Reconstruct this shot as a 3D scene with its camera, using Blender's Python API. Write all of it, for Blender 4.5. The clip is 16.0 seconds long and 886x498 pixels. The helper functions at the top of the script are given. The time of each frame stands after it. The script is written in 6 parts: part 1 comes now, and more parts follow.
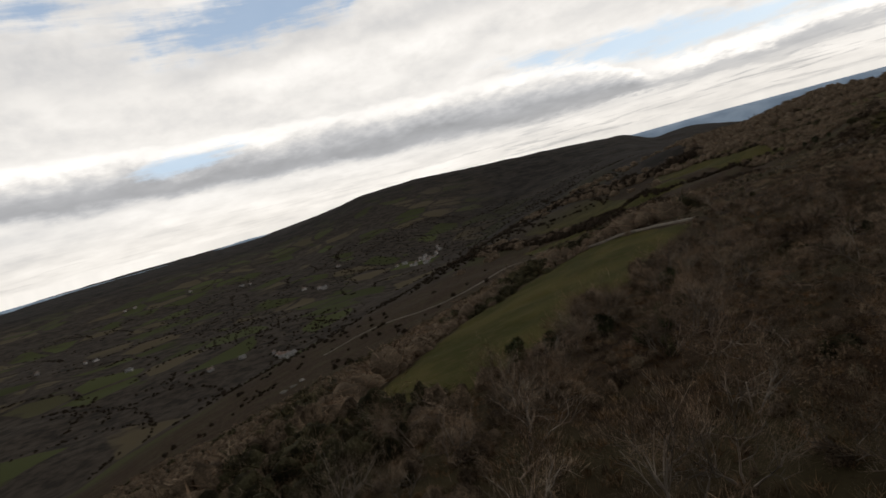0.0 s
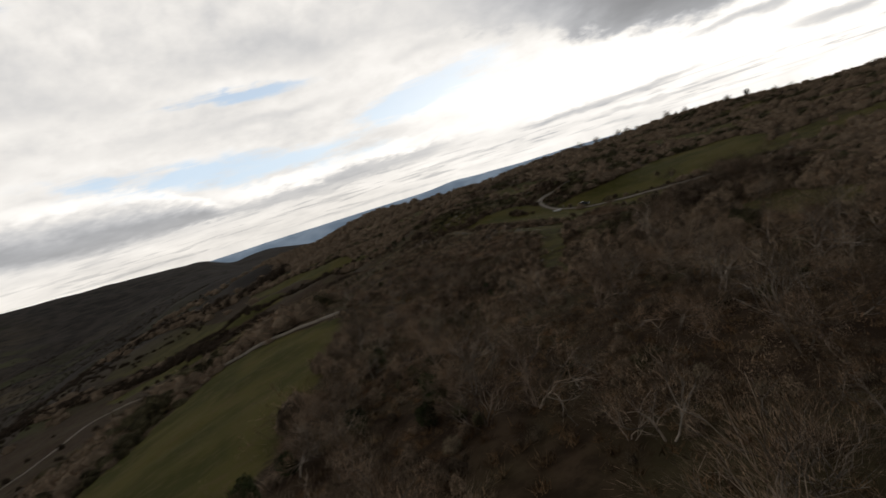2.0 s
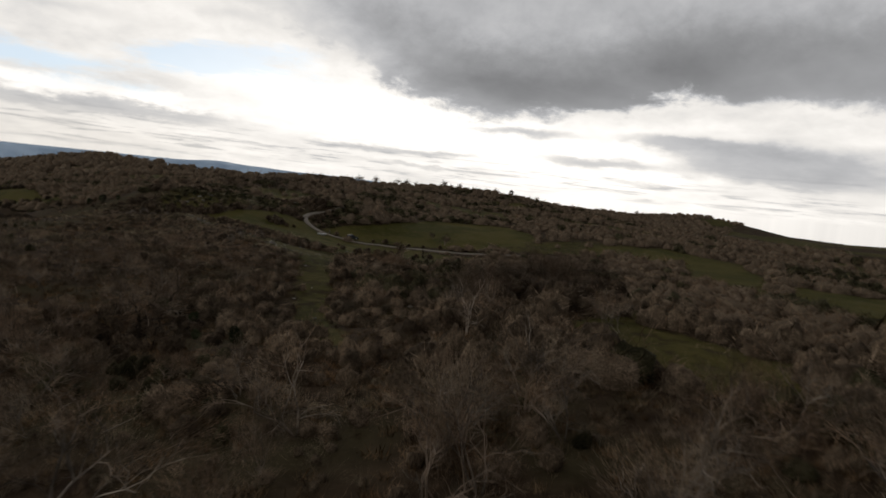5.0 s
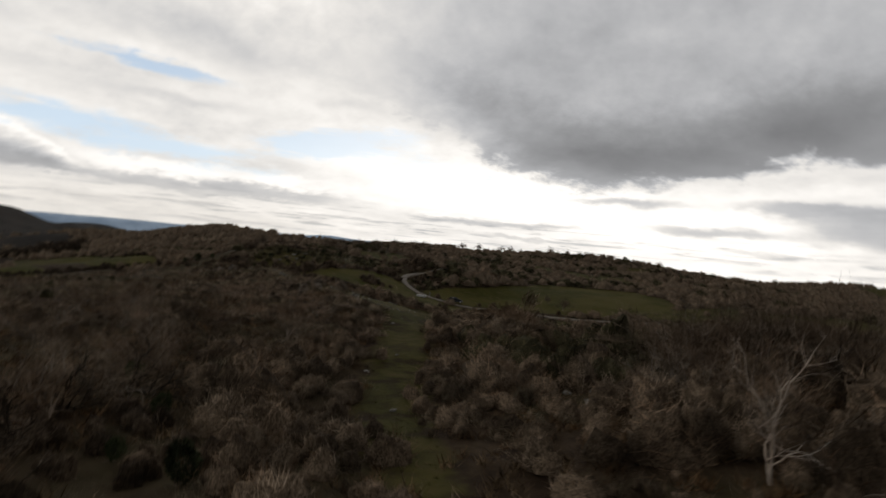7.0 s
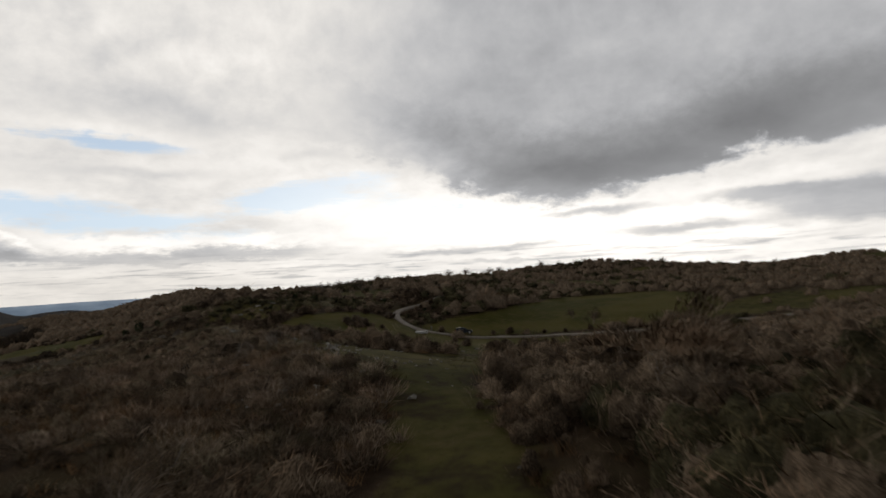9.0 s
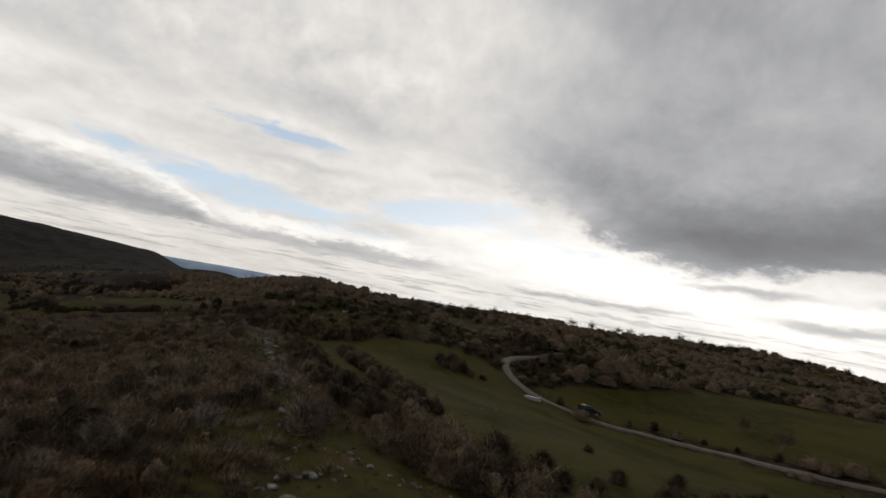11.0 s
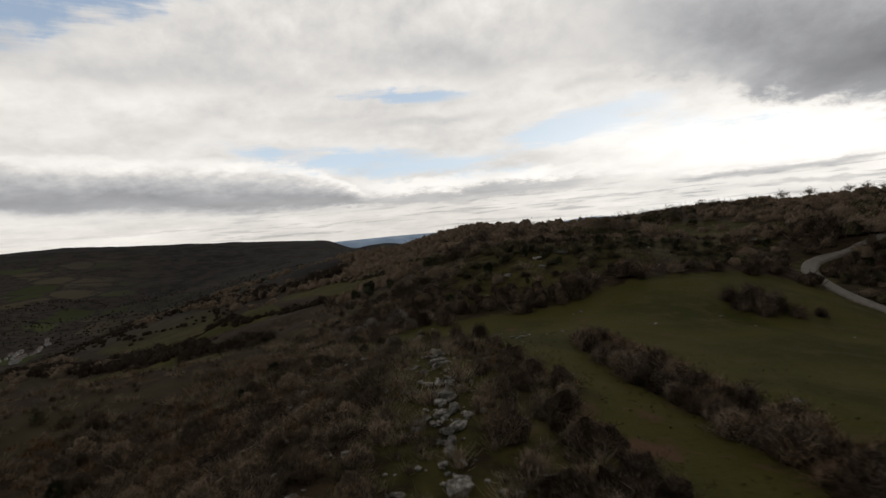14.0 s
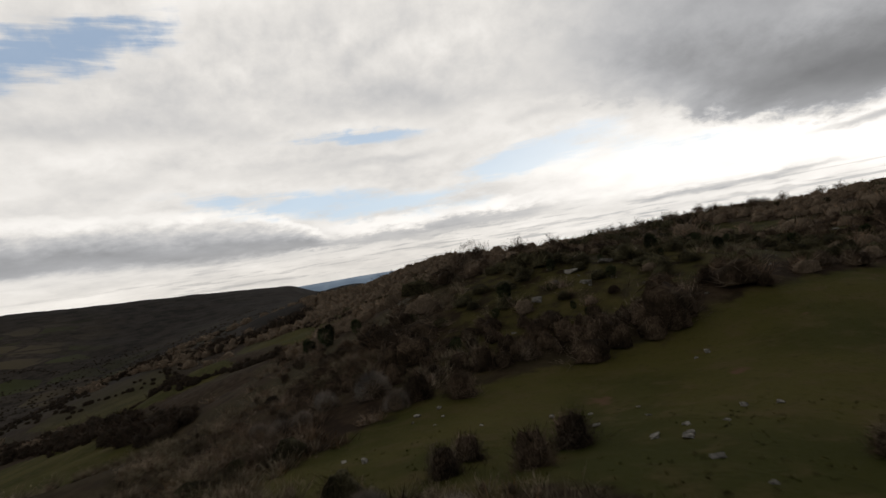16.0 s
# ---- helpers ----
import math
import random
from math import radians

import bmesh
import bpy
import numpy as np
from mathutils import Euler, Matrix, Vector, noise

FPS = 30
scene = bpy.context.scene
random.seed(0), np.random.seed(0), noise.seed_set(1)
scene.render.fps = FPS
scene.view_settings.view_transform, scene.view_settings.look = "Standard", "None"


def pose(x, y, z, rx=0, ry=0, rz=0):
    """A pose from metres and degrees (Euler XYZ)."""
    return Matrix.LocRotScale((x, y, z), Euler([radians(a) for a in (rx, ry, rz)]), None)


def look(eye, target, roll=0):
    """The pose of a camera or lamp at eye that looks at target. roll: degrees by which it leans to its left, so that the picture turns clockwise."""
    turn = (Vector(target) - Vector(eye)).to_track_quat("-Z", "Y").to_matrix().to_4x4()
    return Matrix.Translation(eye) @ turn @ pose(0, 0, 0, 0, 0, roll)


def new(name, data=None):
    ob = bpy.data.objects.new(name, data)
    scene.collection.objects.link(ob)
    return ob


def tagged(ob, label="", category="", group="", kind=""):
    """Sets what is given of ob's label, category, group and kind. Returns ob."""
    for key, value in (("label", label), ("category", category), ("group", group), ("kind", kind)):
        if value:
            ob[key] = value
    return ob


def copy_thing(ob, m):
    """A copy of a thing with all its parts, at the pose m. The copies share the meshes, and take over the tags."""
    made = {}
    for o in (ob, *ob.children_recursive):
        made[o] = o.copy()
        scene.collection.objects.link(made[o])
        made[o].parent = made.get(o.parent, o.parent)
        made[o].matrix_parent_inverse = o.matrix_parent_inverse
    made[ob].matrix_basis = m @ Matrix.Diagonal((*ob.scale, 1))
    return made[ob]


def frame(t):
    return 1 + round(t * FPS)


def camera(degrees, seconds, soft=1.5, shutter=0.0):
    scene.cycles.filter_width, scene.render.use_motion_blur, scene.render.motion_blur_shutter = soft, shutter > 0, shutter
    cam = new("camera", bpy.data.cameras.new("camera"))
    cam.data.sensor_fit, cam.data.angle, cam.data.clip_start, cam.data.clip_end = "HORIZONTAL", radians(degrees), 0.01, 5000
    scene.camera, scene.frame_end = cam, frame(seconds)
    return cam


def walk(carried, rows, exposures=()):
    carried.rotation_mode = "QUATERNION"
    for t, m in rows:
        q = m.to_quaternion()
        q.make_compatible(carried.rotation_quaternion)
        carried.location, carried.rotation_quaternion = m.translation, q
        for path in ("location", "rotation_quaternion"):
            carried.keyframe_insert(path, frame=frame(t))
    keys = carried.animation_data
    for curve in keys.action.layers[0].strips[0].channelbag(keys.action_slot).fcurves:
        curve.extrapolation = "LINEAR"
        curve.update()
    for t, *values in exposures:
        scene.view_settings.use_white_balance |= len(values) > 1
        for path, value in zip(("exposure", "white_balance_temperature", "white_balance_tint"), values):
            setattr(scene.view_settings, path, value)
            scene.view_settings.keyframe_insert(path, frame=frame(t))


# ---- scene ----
# The lens and the flight: seconds, place in metres, turn in degrees.
cam = camera(77.87, 16.0, 1.5, 0.3)
PATH = [
    (0, 4.90, -3.18, 29.12, 82.76, 15.14, 15.86),
    (0.5, 1.78, -0.60, 28.68, 80.69, 15.04, 6.73),
    (1, -1.33, 2.13, 28.13, 81.17, 15.11, -4.33),
    (1.5, -3.56, 5.07, 27.62, 82.39, 15.91, -14.39),
    (2, -5.32, 8.28, 27.03, 82.93, 17.38, -27.72),
    (2.5, -6.24, 11.23, 26.60, 83.36, 17.64, -39.01),
    (3, -6.45, 14.20, 26.25, 84.15, 18.07, -48.69),
    (3.2, -6.49, 15.33, 26.15, 84.80, 17.87, -51.94),
    (5.3, 12.21, 34.49, 24.05, 83.18, -10.48, -48.79),
    (5.5, 14.18, 36.15, 23.55, 83.48, -13.40, -46.96),
    (6, 18.89, 40.49, 22.32, 83.33, -21.18, -39.83),
    (6.5, 22.80, 45.21, 20.74, 85.71, -21.49, -36.48),
    (7, 25.83, 50.80, 18.98, 89.53, -5.52, -40.47),
    (7.5, 29.09, 56.88, 17.80, 90.33, 6.88, -44.44),
    (8, 32.96, 63.21, 17.16, 90.64, 8.22, -44.73),
    (8.2, 34.57, 65.73, 16.91, 90.47, 9.31, -45.08),
    (10.3, 54.65, 90.27, 15.78, 97.19, -10.99, -36.27),
    (10.5, 56.19, 92.69, 16.21, 96.65, -9.99, -34.54),
    (11, 59.85, 98.69, 17.31, 95.46, -10.37, -30.04),
    (11.5, 63.02, 104.50, 18.39, 93.55, -13.13, -24.54),
    (12, 65.59, 110.04, 19.20, 90.93, -15.88, -16.44),
    (12.5, 67.26, 115.70, 19.33, 89.40, -15.78, -12.04),
    (13, 68.10, 122.38, 18.79, 88.53, -8.40, -10.61),
    (13.5, 68.50, 128.79, 17.83, 87.84, -0.31, -12.81),
    (14, 69.04, 135.12, 16.98, 87.76, 4.93, -13.85),
    (14.5, 69.72, 141.24, 16.16, 87.94, 6.40, -14.83),
    (15, 70.55, 147.58, 15.55, 88.82, 7.22, -14.87),
    (15.5, 71.67, 153.86, 15.05, 90.67, 7.79, -15.06),
    (16, 72.88, 160.54, 14.69, 91.01, 9.13, -17.49),
]
walk(cam, [(t, pose(x, y, z, rx, ry, rz)) for t, x, y, z, rx, ry, rz in PATH], [(0, 0.12), (8, 0.05), (11, -0.06), (12.5, -0.15), (14, -0.05), (16, -0.04)])

# ---- sky, sun ----
world = bpy.data.worlds.new("sky")
scene.world = world
world.use_nodes = True


class Nodes:
    """Short spellings for a node tree."""

    def __init__(self, tree):
        self.tree = tree

    def add(self, kind, **settings):
        node = self.tree.nodes.new(kind)
        for key, value in settings.items():
            setattr(node, key, value)
        return node

    def link(self, socket, value):
        if isinstance(value, bpy.types.NodeSocket):
            self.tree.links.new(value, socket)
        else:
            socket.default_value = value

    def math(self, op, a, b=0.0, c=0.0):
        node = self.add("ShaderNodeMath", operation=op)
        for socket, value in zip(node.inputs, (a, b, c)):
            self.link(socket, value)
        return node.outputs[0]

    def mix(self, k, a, b):
        node = self.add("ShaderNodeMix", data_type="RGBA")
        self.link(node.inputs[0], k)
        self.link(node.inputs[6], a if isinstance(a, bpy.types.NodeSocket) else (*a, 1))
        self.link(node.inputs[7], b if isinstance(b, bpy.types.NodeSocket) else (*b, 1))
        return node.outputs[2]

    def ramp(self, x, low, high, a=0.0, b=1.0):
        node = self.add("ShaderNodeMapRange", interpolation_type="SMOOTHSTEP")
        for key, value in zip((0, 1, 2, 3, 4), (x, low, high, a, b)):
            self.link(node.inputs[key], value)
        return node.outputs[0]

    def noise(self, vector, scale, detail=4.0, rough=0.55, warp=0.0):
        node = self.add("ShaderNodeTexNoise")
        self.link(node.inputs["Vector"], vector)
        node.inputs["Scale"].default_value, node.inputs["Detail"].default_value = scale, detail
        node.inputs["Roughness"].default_value, node.inputs["Distortion"].default_value = rough, warp
        return node.outputs[0]

    def vec(self, x, y, z=0.0):
        node = self.add("ShaderNodeCombineXYZ")
        for socket, value in zip(node.inputs, (x, y, z)):
            self.link(socket, value)
        return node.outputs[0]


def build_sky():
    world.node_tree.nodes.clear()
    n = Nodes(world.node_tree)
    m = n.math
    ray = n.add("ShaderNodeTexCoord").outputs["Generated"]
    split = n.add("ShaderNodeSeparateXYZ")
    n.link(split.inputs[0], ray)
    x, y, z = split.outputs
    # bearing from north (y) to east (x) and elevation, in degrees
    az = m("MULTIPLY", m("ARCTAN2", x, y), 57.296)
    el = m("MULTIPLY", m("ARCSINE", z), 57.296)
    # clouds flatten towards the horizon
    high = m("MULTIPLY", m("LOGARITHM", m("ADD", 1.0, m("DIVIDE", m("MAXIMUM", el, 0.0), 7.0)), 2.71828), 10.0)
    drift = n.noise(n.vec(m("MULTIPLY", az, 0.07), m("MULTIPLY", high, 0.20)), 1.0, 4.0, 0.55)
    billow = n.noise(n.vec(m("MULTIPLY", az, 0.22), m("MULTIPLY", high, 0.55), 3.7), 1.0, 5.0, 0.6)
    waz = m("ADD", az, m("MULTIPLY_ADD", drift, 6.0, m("MULTIPLY_ADD", billow, 4.5, -5.25)))
    wel = m("ADD", el, m("MULTIPLY_ADD", drift, 1.2, m("MULTIPLY_ADD", billow, 1.8, -1.5)))

    def blob(a, e, wide, high, slope=0.0):
        dx = m("SUBTRACT", waz, a)
        dy = m("SUBTRACT", m("SUBTRACT", wel, e), m("MULTIPLY", dx, slope))
        s = m("ADD", m("POWER", m("ABSOLUTE", m("DIVIDE", dx, wide)), 2.0), m("POWER", m("ABSOLUTE", m("DIVIDE", dy, high)), 2.0))
        return m("EXPONENT", m("MULTIPLY", s, -1.0))

    def total(*items):
        out = items[0]
        for item in items[1:]:
            out = m("ADD", out, item)
        return out

    # the deck of cloud: light and shade in soft rolls
    rolls = n.noise(n.vec(m("MULTIPLY", az, 0.050), m("MULTIPLY", high, 0.24)), 1.0, 5.0, 0.52, 0.5)
    puffs = n.noise(n.vec(m("MULTIPLY", az, 0.21), m("MULTIPLY", high, 0.68)), 1.0, 6.0, 0.60, 0.25)
    body = n.noise(n.vec(m("MULTIPLY", az, 0.13), m("MULTIPLY", high, 0.46), 9.1), 1.0, 3.0, 0.45)
    above = n.noise(n.vec(m("MULTIPLY", az, 0.13), m("MULTIPLY_ADD", high, 0.46, 0.35), 9.1), 1.0, 3.0, 0.45)
    relief = m("SUBTRACT", body, above)
    lace = n.noise(n.vec(m("MULTIPLY", az, 0.60), m("MULTIPLY", high, 1.8)), 1.0, 6.0, 0.64, 0.2)
    torn = m("MULTIPLY_ADD", puffs, 0.62, m("MULTIPLY_ADD", lace, 0.34, -0.48))
    light = m("ADD", 0.82, m("MULTIPLY_ADD", rolls, 0.46, m("MULTIPLY_ADD", puffs, 0.26, m("MULTIPLY_ADD", lace, 0.17, -0.445))))
    glow = total(m("MULTIPLY", blob(46, 5.5, 17, 4.2), 0.30), m("MULTIPLY", blob(68, 3.0, 16, 3.2), 0.36), m("MULTIPLY", blob(33, 7.0, 10, 3.0), 0.10))
    light = m("ADD", m("MULTIPLY_ADD", relief, 0.38, light), glow)
    # the long roll over the valley: a white crest, a grey base
    crest = m("ADD", m("MULTIPLY_ADD", az, -0.045, 7.5), n.ramp(az, -3.0, 10.0, 0.0, -3.6))
    base = m("MULTIPLY_ADD", az, -0.05, 3.6)
    wavy = m("ADD", el, m("MULTIPLY_ADD", puffs, 2.0, m("MULTIPLY_ADD", lace, 1.3, -1.65)))
    height = m("DIVIDE", m("SUBTRACT", wavy, base), m("MAXIMUM", m("SUBTRACT", crest, base), 0.3))
    along = m("MULTIPLY", n.ramp(az, 9.0, 4.0), n.ramp(az, -75.0, -60.0))
    light = m("ADD", light, m("MULTIPLY", along, m("MULTIPLY", n.ramp(height, 0.55, 0.95), m("MULTIPLY", n.ramp(height, 1.18, 1.0), 0.16))))
    light = m("MULTIPLY", light, m("SUBTRACT", 1.0, m("MULTIPLY", along, m("MULTIPLY", n.ramp(height, 0.95, 0.15), m("MULTIPLY", n.ramp(height, -0.35, 0.02), 0.50)))))
    # the row of small cumulus beyond its end
    heap = m("ADD", wel, m("MULTIPLY_ADD", lace, 1.6, -0.8))
    row = m("MULTIPLY", n.ramp(az, 5.0, 10.0), n.ramp(az, 32.0, 24.0))
    light = m("ADD", light, m("MULTIPLY", row, m("MULTIPLY", n.ramp(heap, 5.6, 5.0), m("MULTIPLY", n.ramp(heap, 3.7, 4.5), 0.20))))
    light = m("MULTIPLY", light, m("SUBTRACT", 1.0, m("MULTIPLY", row, m("MULTIPLY", n.ramp(heap, 4.3, 3.5), m("MULTIPLY", n.ramp(heap, 2.3, 2.9), 0.26)))))
    # thin streaks towards the horizon
    streaks = n.noise(n.vec(m("MULTIPLY", az, 0.16), m("MULTIPLY", el, 2.6), 5.3), 1.0, 5.0, 0.62, 0.4)
    light = m("MULTIPLY", light, m("SUBTRACT", 1.0, m("MULTIPLY", n.ramp(streaks, 0.50, 0.66), m("MULTIPLY", n.ramp(el, 4.4, 1.2), m("MULTIPLY", n.ramp(el, -0.3, 0.6), n.ramp(az, -30.0, 10.0, 0.10, 0.34))))))
    grey = total(m("MULTIPLY", blob(-12, 11.0, 18, 1.0), 0.22), m("MULTIPLY", blob(14, 10.9, 10, 0.7), 0.45), m("MULTIPLY", blob(30, 13.2, 6, 0.8), 0.45), m("MULTIPLY", blob(42, 2.6, 7, 0.45), 0.8), m("MULTIPLY", blob(51, 2.9, 5, 0.4), 0.75), m("MULTIPLY", blob(58, 5.7, 6, 0.5), 0.9), m("MULTIPLY", blob(66, 3.6, 7, 0.55), 0.9), m("MULTIPLY", blob(73, 6.0, 6, 0.6), 0.8), m("MULTIPLY", blob(81, 5.2, 9, 1.4), 0.95), m("MULTIPLY", blob(84, 3.4, 9, 1.6), 0.8), m("MULTIPLY", blob(48, 1.4, 8, 0.3), 0.6), m("MULTIPLY", blob(70, 1.8, 8, 0.35), 0.6))
    light = m("MULTIPLY", light, n.ramp(m("ADD", grey, torn), 0.12, 1.0, 1.0, 0.52))
    # the dark rain cloud in the east: a billowing lower edge, a paler veil above
    edge = m("ADD", n.ramp(az, 26.0, 54.0, 14.2, 6.4), m("ADD", n.ramp(az, 56.0, 78.0, 0.0, 2.9), n.ramp(az, 84.0, 100.0, 0.0, -4.0)))
    over = m("SUBTRACT", m("ADD", el, m("MULTIPLY_ADD", puffs, 5.0, m("MULTIPLY_ADD", lace, 2.2, -3.6))), edge)
    east = n.ramp(m("ADD", az, m("MULTIPLY_ADD", rolls, 26.0, -13.0)), 26.0, 46.0)
    murk = m("MULTIPLY", n.ramp(over, 0.0, 1.6), n.ramp(over, 2.5, 10.5, 1.0, 0.0))
    murk = m("MULTIPLY", murk, n.ramp(m("ADD", az, m("MULTIPLY_ADD", puffs, 18.0, -9.0)), 31.0, 52.0, 0.25, 1.0))
    light = m("MULTIPLY", light, m("SUBTRACT", 1.0, m("MULTIPLY", murk, m("MULTIPLY_ADD", rolls, 0.5, 0.32))))
    core = m("MULTIPLY", n.ramp(over, 0.4, 1.8), total(m("MULTIPLY", blob(57, 10.0, 9, 2.4), 0.34), m("MULTIPLY", blob(75, 13.0, 8, 3.0), 0.34)))
    light = m("MULTIPLY", light, m("SUBTRACT", 1.0, core))
    veil = m("MULTIPLY", n.ramp(over, 1.0, 7.0), east)
    light = m("MULTIPLY", light, m("SUBTRACT", 1.0, m("MULTIPLY", veil, m("MULTIPLY_ADD", puffs, 0.35, 0.24))))
    # the unseen sky overhead and behind, dimmed to keep the land dark
    dimmed = m("MULTIPLY", n.ramp(el, 26.0, 50.0, 1.0, 0.42), n.ramp(m("ABSOLUTE", m("SUBTRACT", az, 20.0)), 95.0, 140.0, 1.0, 0.5))
    light = m("MULTIPLY", light, dimmed)
    shade = n.ramp(light, 0.85, 0.40)
    tone = n.mix(shade, (1.0, 0.965, 0.92), (0.97, 0.975, 1.0))
    tone = n.mix(m("MULTIPLY", n.ramp(el, 5.0, 0.5), n.ramp(az, 40.0, 15.0, 0.2, 0.6)), tone, (1.0, 0.94, 0.86))
    cloud = n.add("ShaderNodeVectorMath", operation="SCALE")
    n.link(cloud.inputs[0], tone)
    n.link(cloud.inputs[3], light)
    # blue gaps
    gaps = total(m("MULTIPLY", blob(28.4, 9.1, 6.6, 1.35, 0.16), 1.5), m("MULTIPLY", blob(41, 7.2, 8, 1.1, -0.12), 0.62), m("MULTIPLY", blob(9.8, 13.6, 6.4, 0.75, -0.05), 1.2), m("MULTIPLY", blob(7.0, 7.2, 13, 1.4, -0.12), 1.1), m("MULTIPLY", blob(-15, 22.6, 9, 2.2, 0.22), 1.0), m("MULTIPLY", blob(-30, 19.4, 10, 2.6, 0.1), 1.1), m("MULTIPLY", blob(-39, 7.9, 5.5, 0.9, 0.08), 0.95), m("MULTIPLY", blob(-55, 23, 14, 3), 0.8))
    air = n.add("ShaderNodeTexSky", sky_type="NISHITA", sun_disc=False, sun_elevation=radians(17), sun_rotation=radians(38), air_density=1.0, dust_density=0.6)
    scaled = n.add("ShaderNodeVectorMath", operation="SCALE")
    n.link(scaled.inputs[0], air.outputs[0])
    scaled.inputs[3].default_value = 0.10
    blue = n.mix(0.86, scaled.outputs[0], n.mix(n.ramp(el, 6.0, 22.0), (0.58, 0.72, 0.88), (0.30, 0.42, 0.60)))
    wisp = n.noise(n.vec(m("MULTIPLY_ADD", el, -0.10, m("MULTIPLY", az, 0.10)), m("MULTIPLY", el, 0.95), 2.2), 1.0, 5.0, 0.6, 0.3)
    clear = n.ramp(m("ADD", m("MULTIPLY_ADD", torn, 2.2, gaps), m("MULTIPLY_ADD", wisp, 2.2, -1.1)), 0.08, 1.0, 0.0, 0.88)
    clear = m("MULTIPLY", clear, n.ramp(m("MULTIPLY_ADD", torn, 0.5, gaps), 0.10, 0.42))
    colour = n.mix(clear, cloud.outputs[0], blue)
    back = n.add("ShaderNodeBackground")
    n.link(back.inputs[0], colour)
    back.inputs[1].default_value = 1.0
    n.tree.links.new(back.outputs[0], n.add("ShaderNodeOutputWorld").inputs[0])


build_sky()

sun = new("sun", bpy.data.lights.new("sun", "SUN"))
sun.data.energy, sun.data.angle, sun.data.color = 0.25, radians(14), (1.0, 0.93, 0.84)
sun.matrix_world = look((0, 0, 300), (-math.sin(radians(38)) * 100, -math.cos(radians(38)) * 100, 300 - 30))

# ---- materials ----
MATERIALS = {}


def surface(name, rough=0.9):
    mat = bpy.data.materials.new(name)
    mat.use_nodes = True
    n = Nodes(mat.node_tree)
    shader = mat.node_tree.nodes["Principled BSDF"]
    shader.inputs["Roughness"].default_value = rough
    shader.inputs["Specular IOR Level"].default_value = 0.03
    MATERIALS[name] = mat
    return mat, n, shader


def bump(n, shader, height, strength, distance):
    node = n.add("ShaderNodeBump")
    node.inputs["Strength"].default_value, node.inputs["Distance"].default_value = strength, distance
    n.link(node.inputs["Height"], height)
    n.tree.links.new(node.outputs[0], shader.inputs["Normal"])


def position(n):
    return n.add("ShaderNodeNewGeometry").outputs["Position"]


def attribute(n, name):
    return n.add("ShaderNodeAttribute", attribute_name=name).outputs["Fac"]


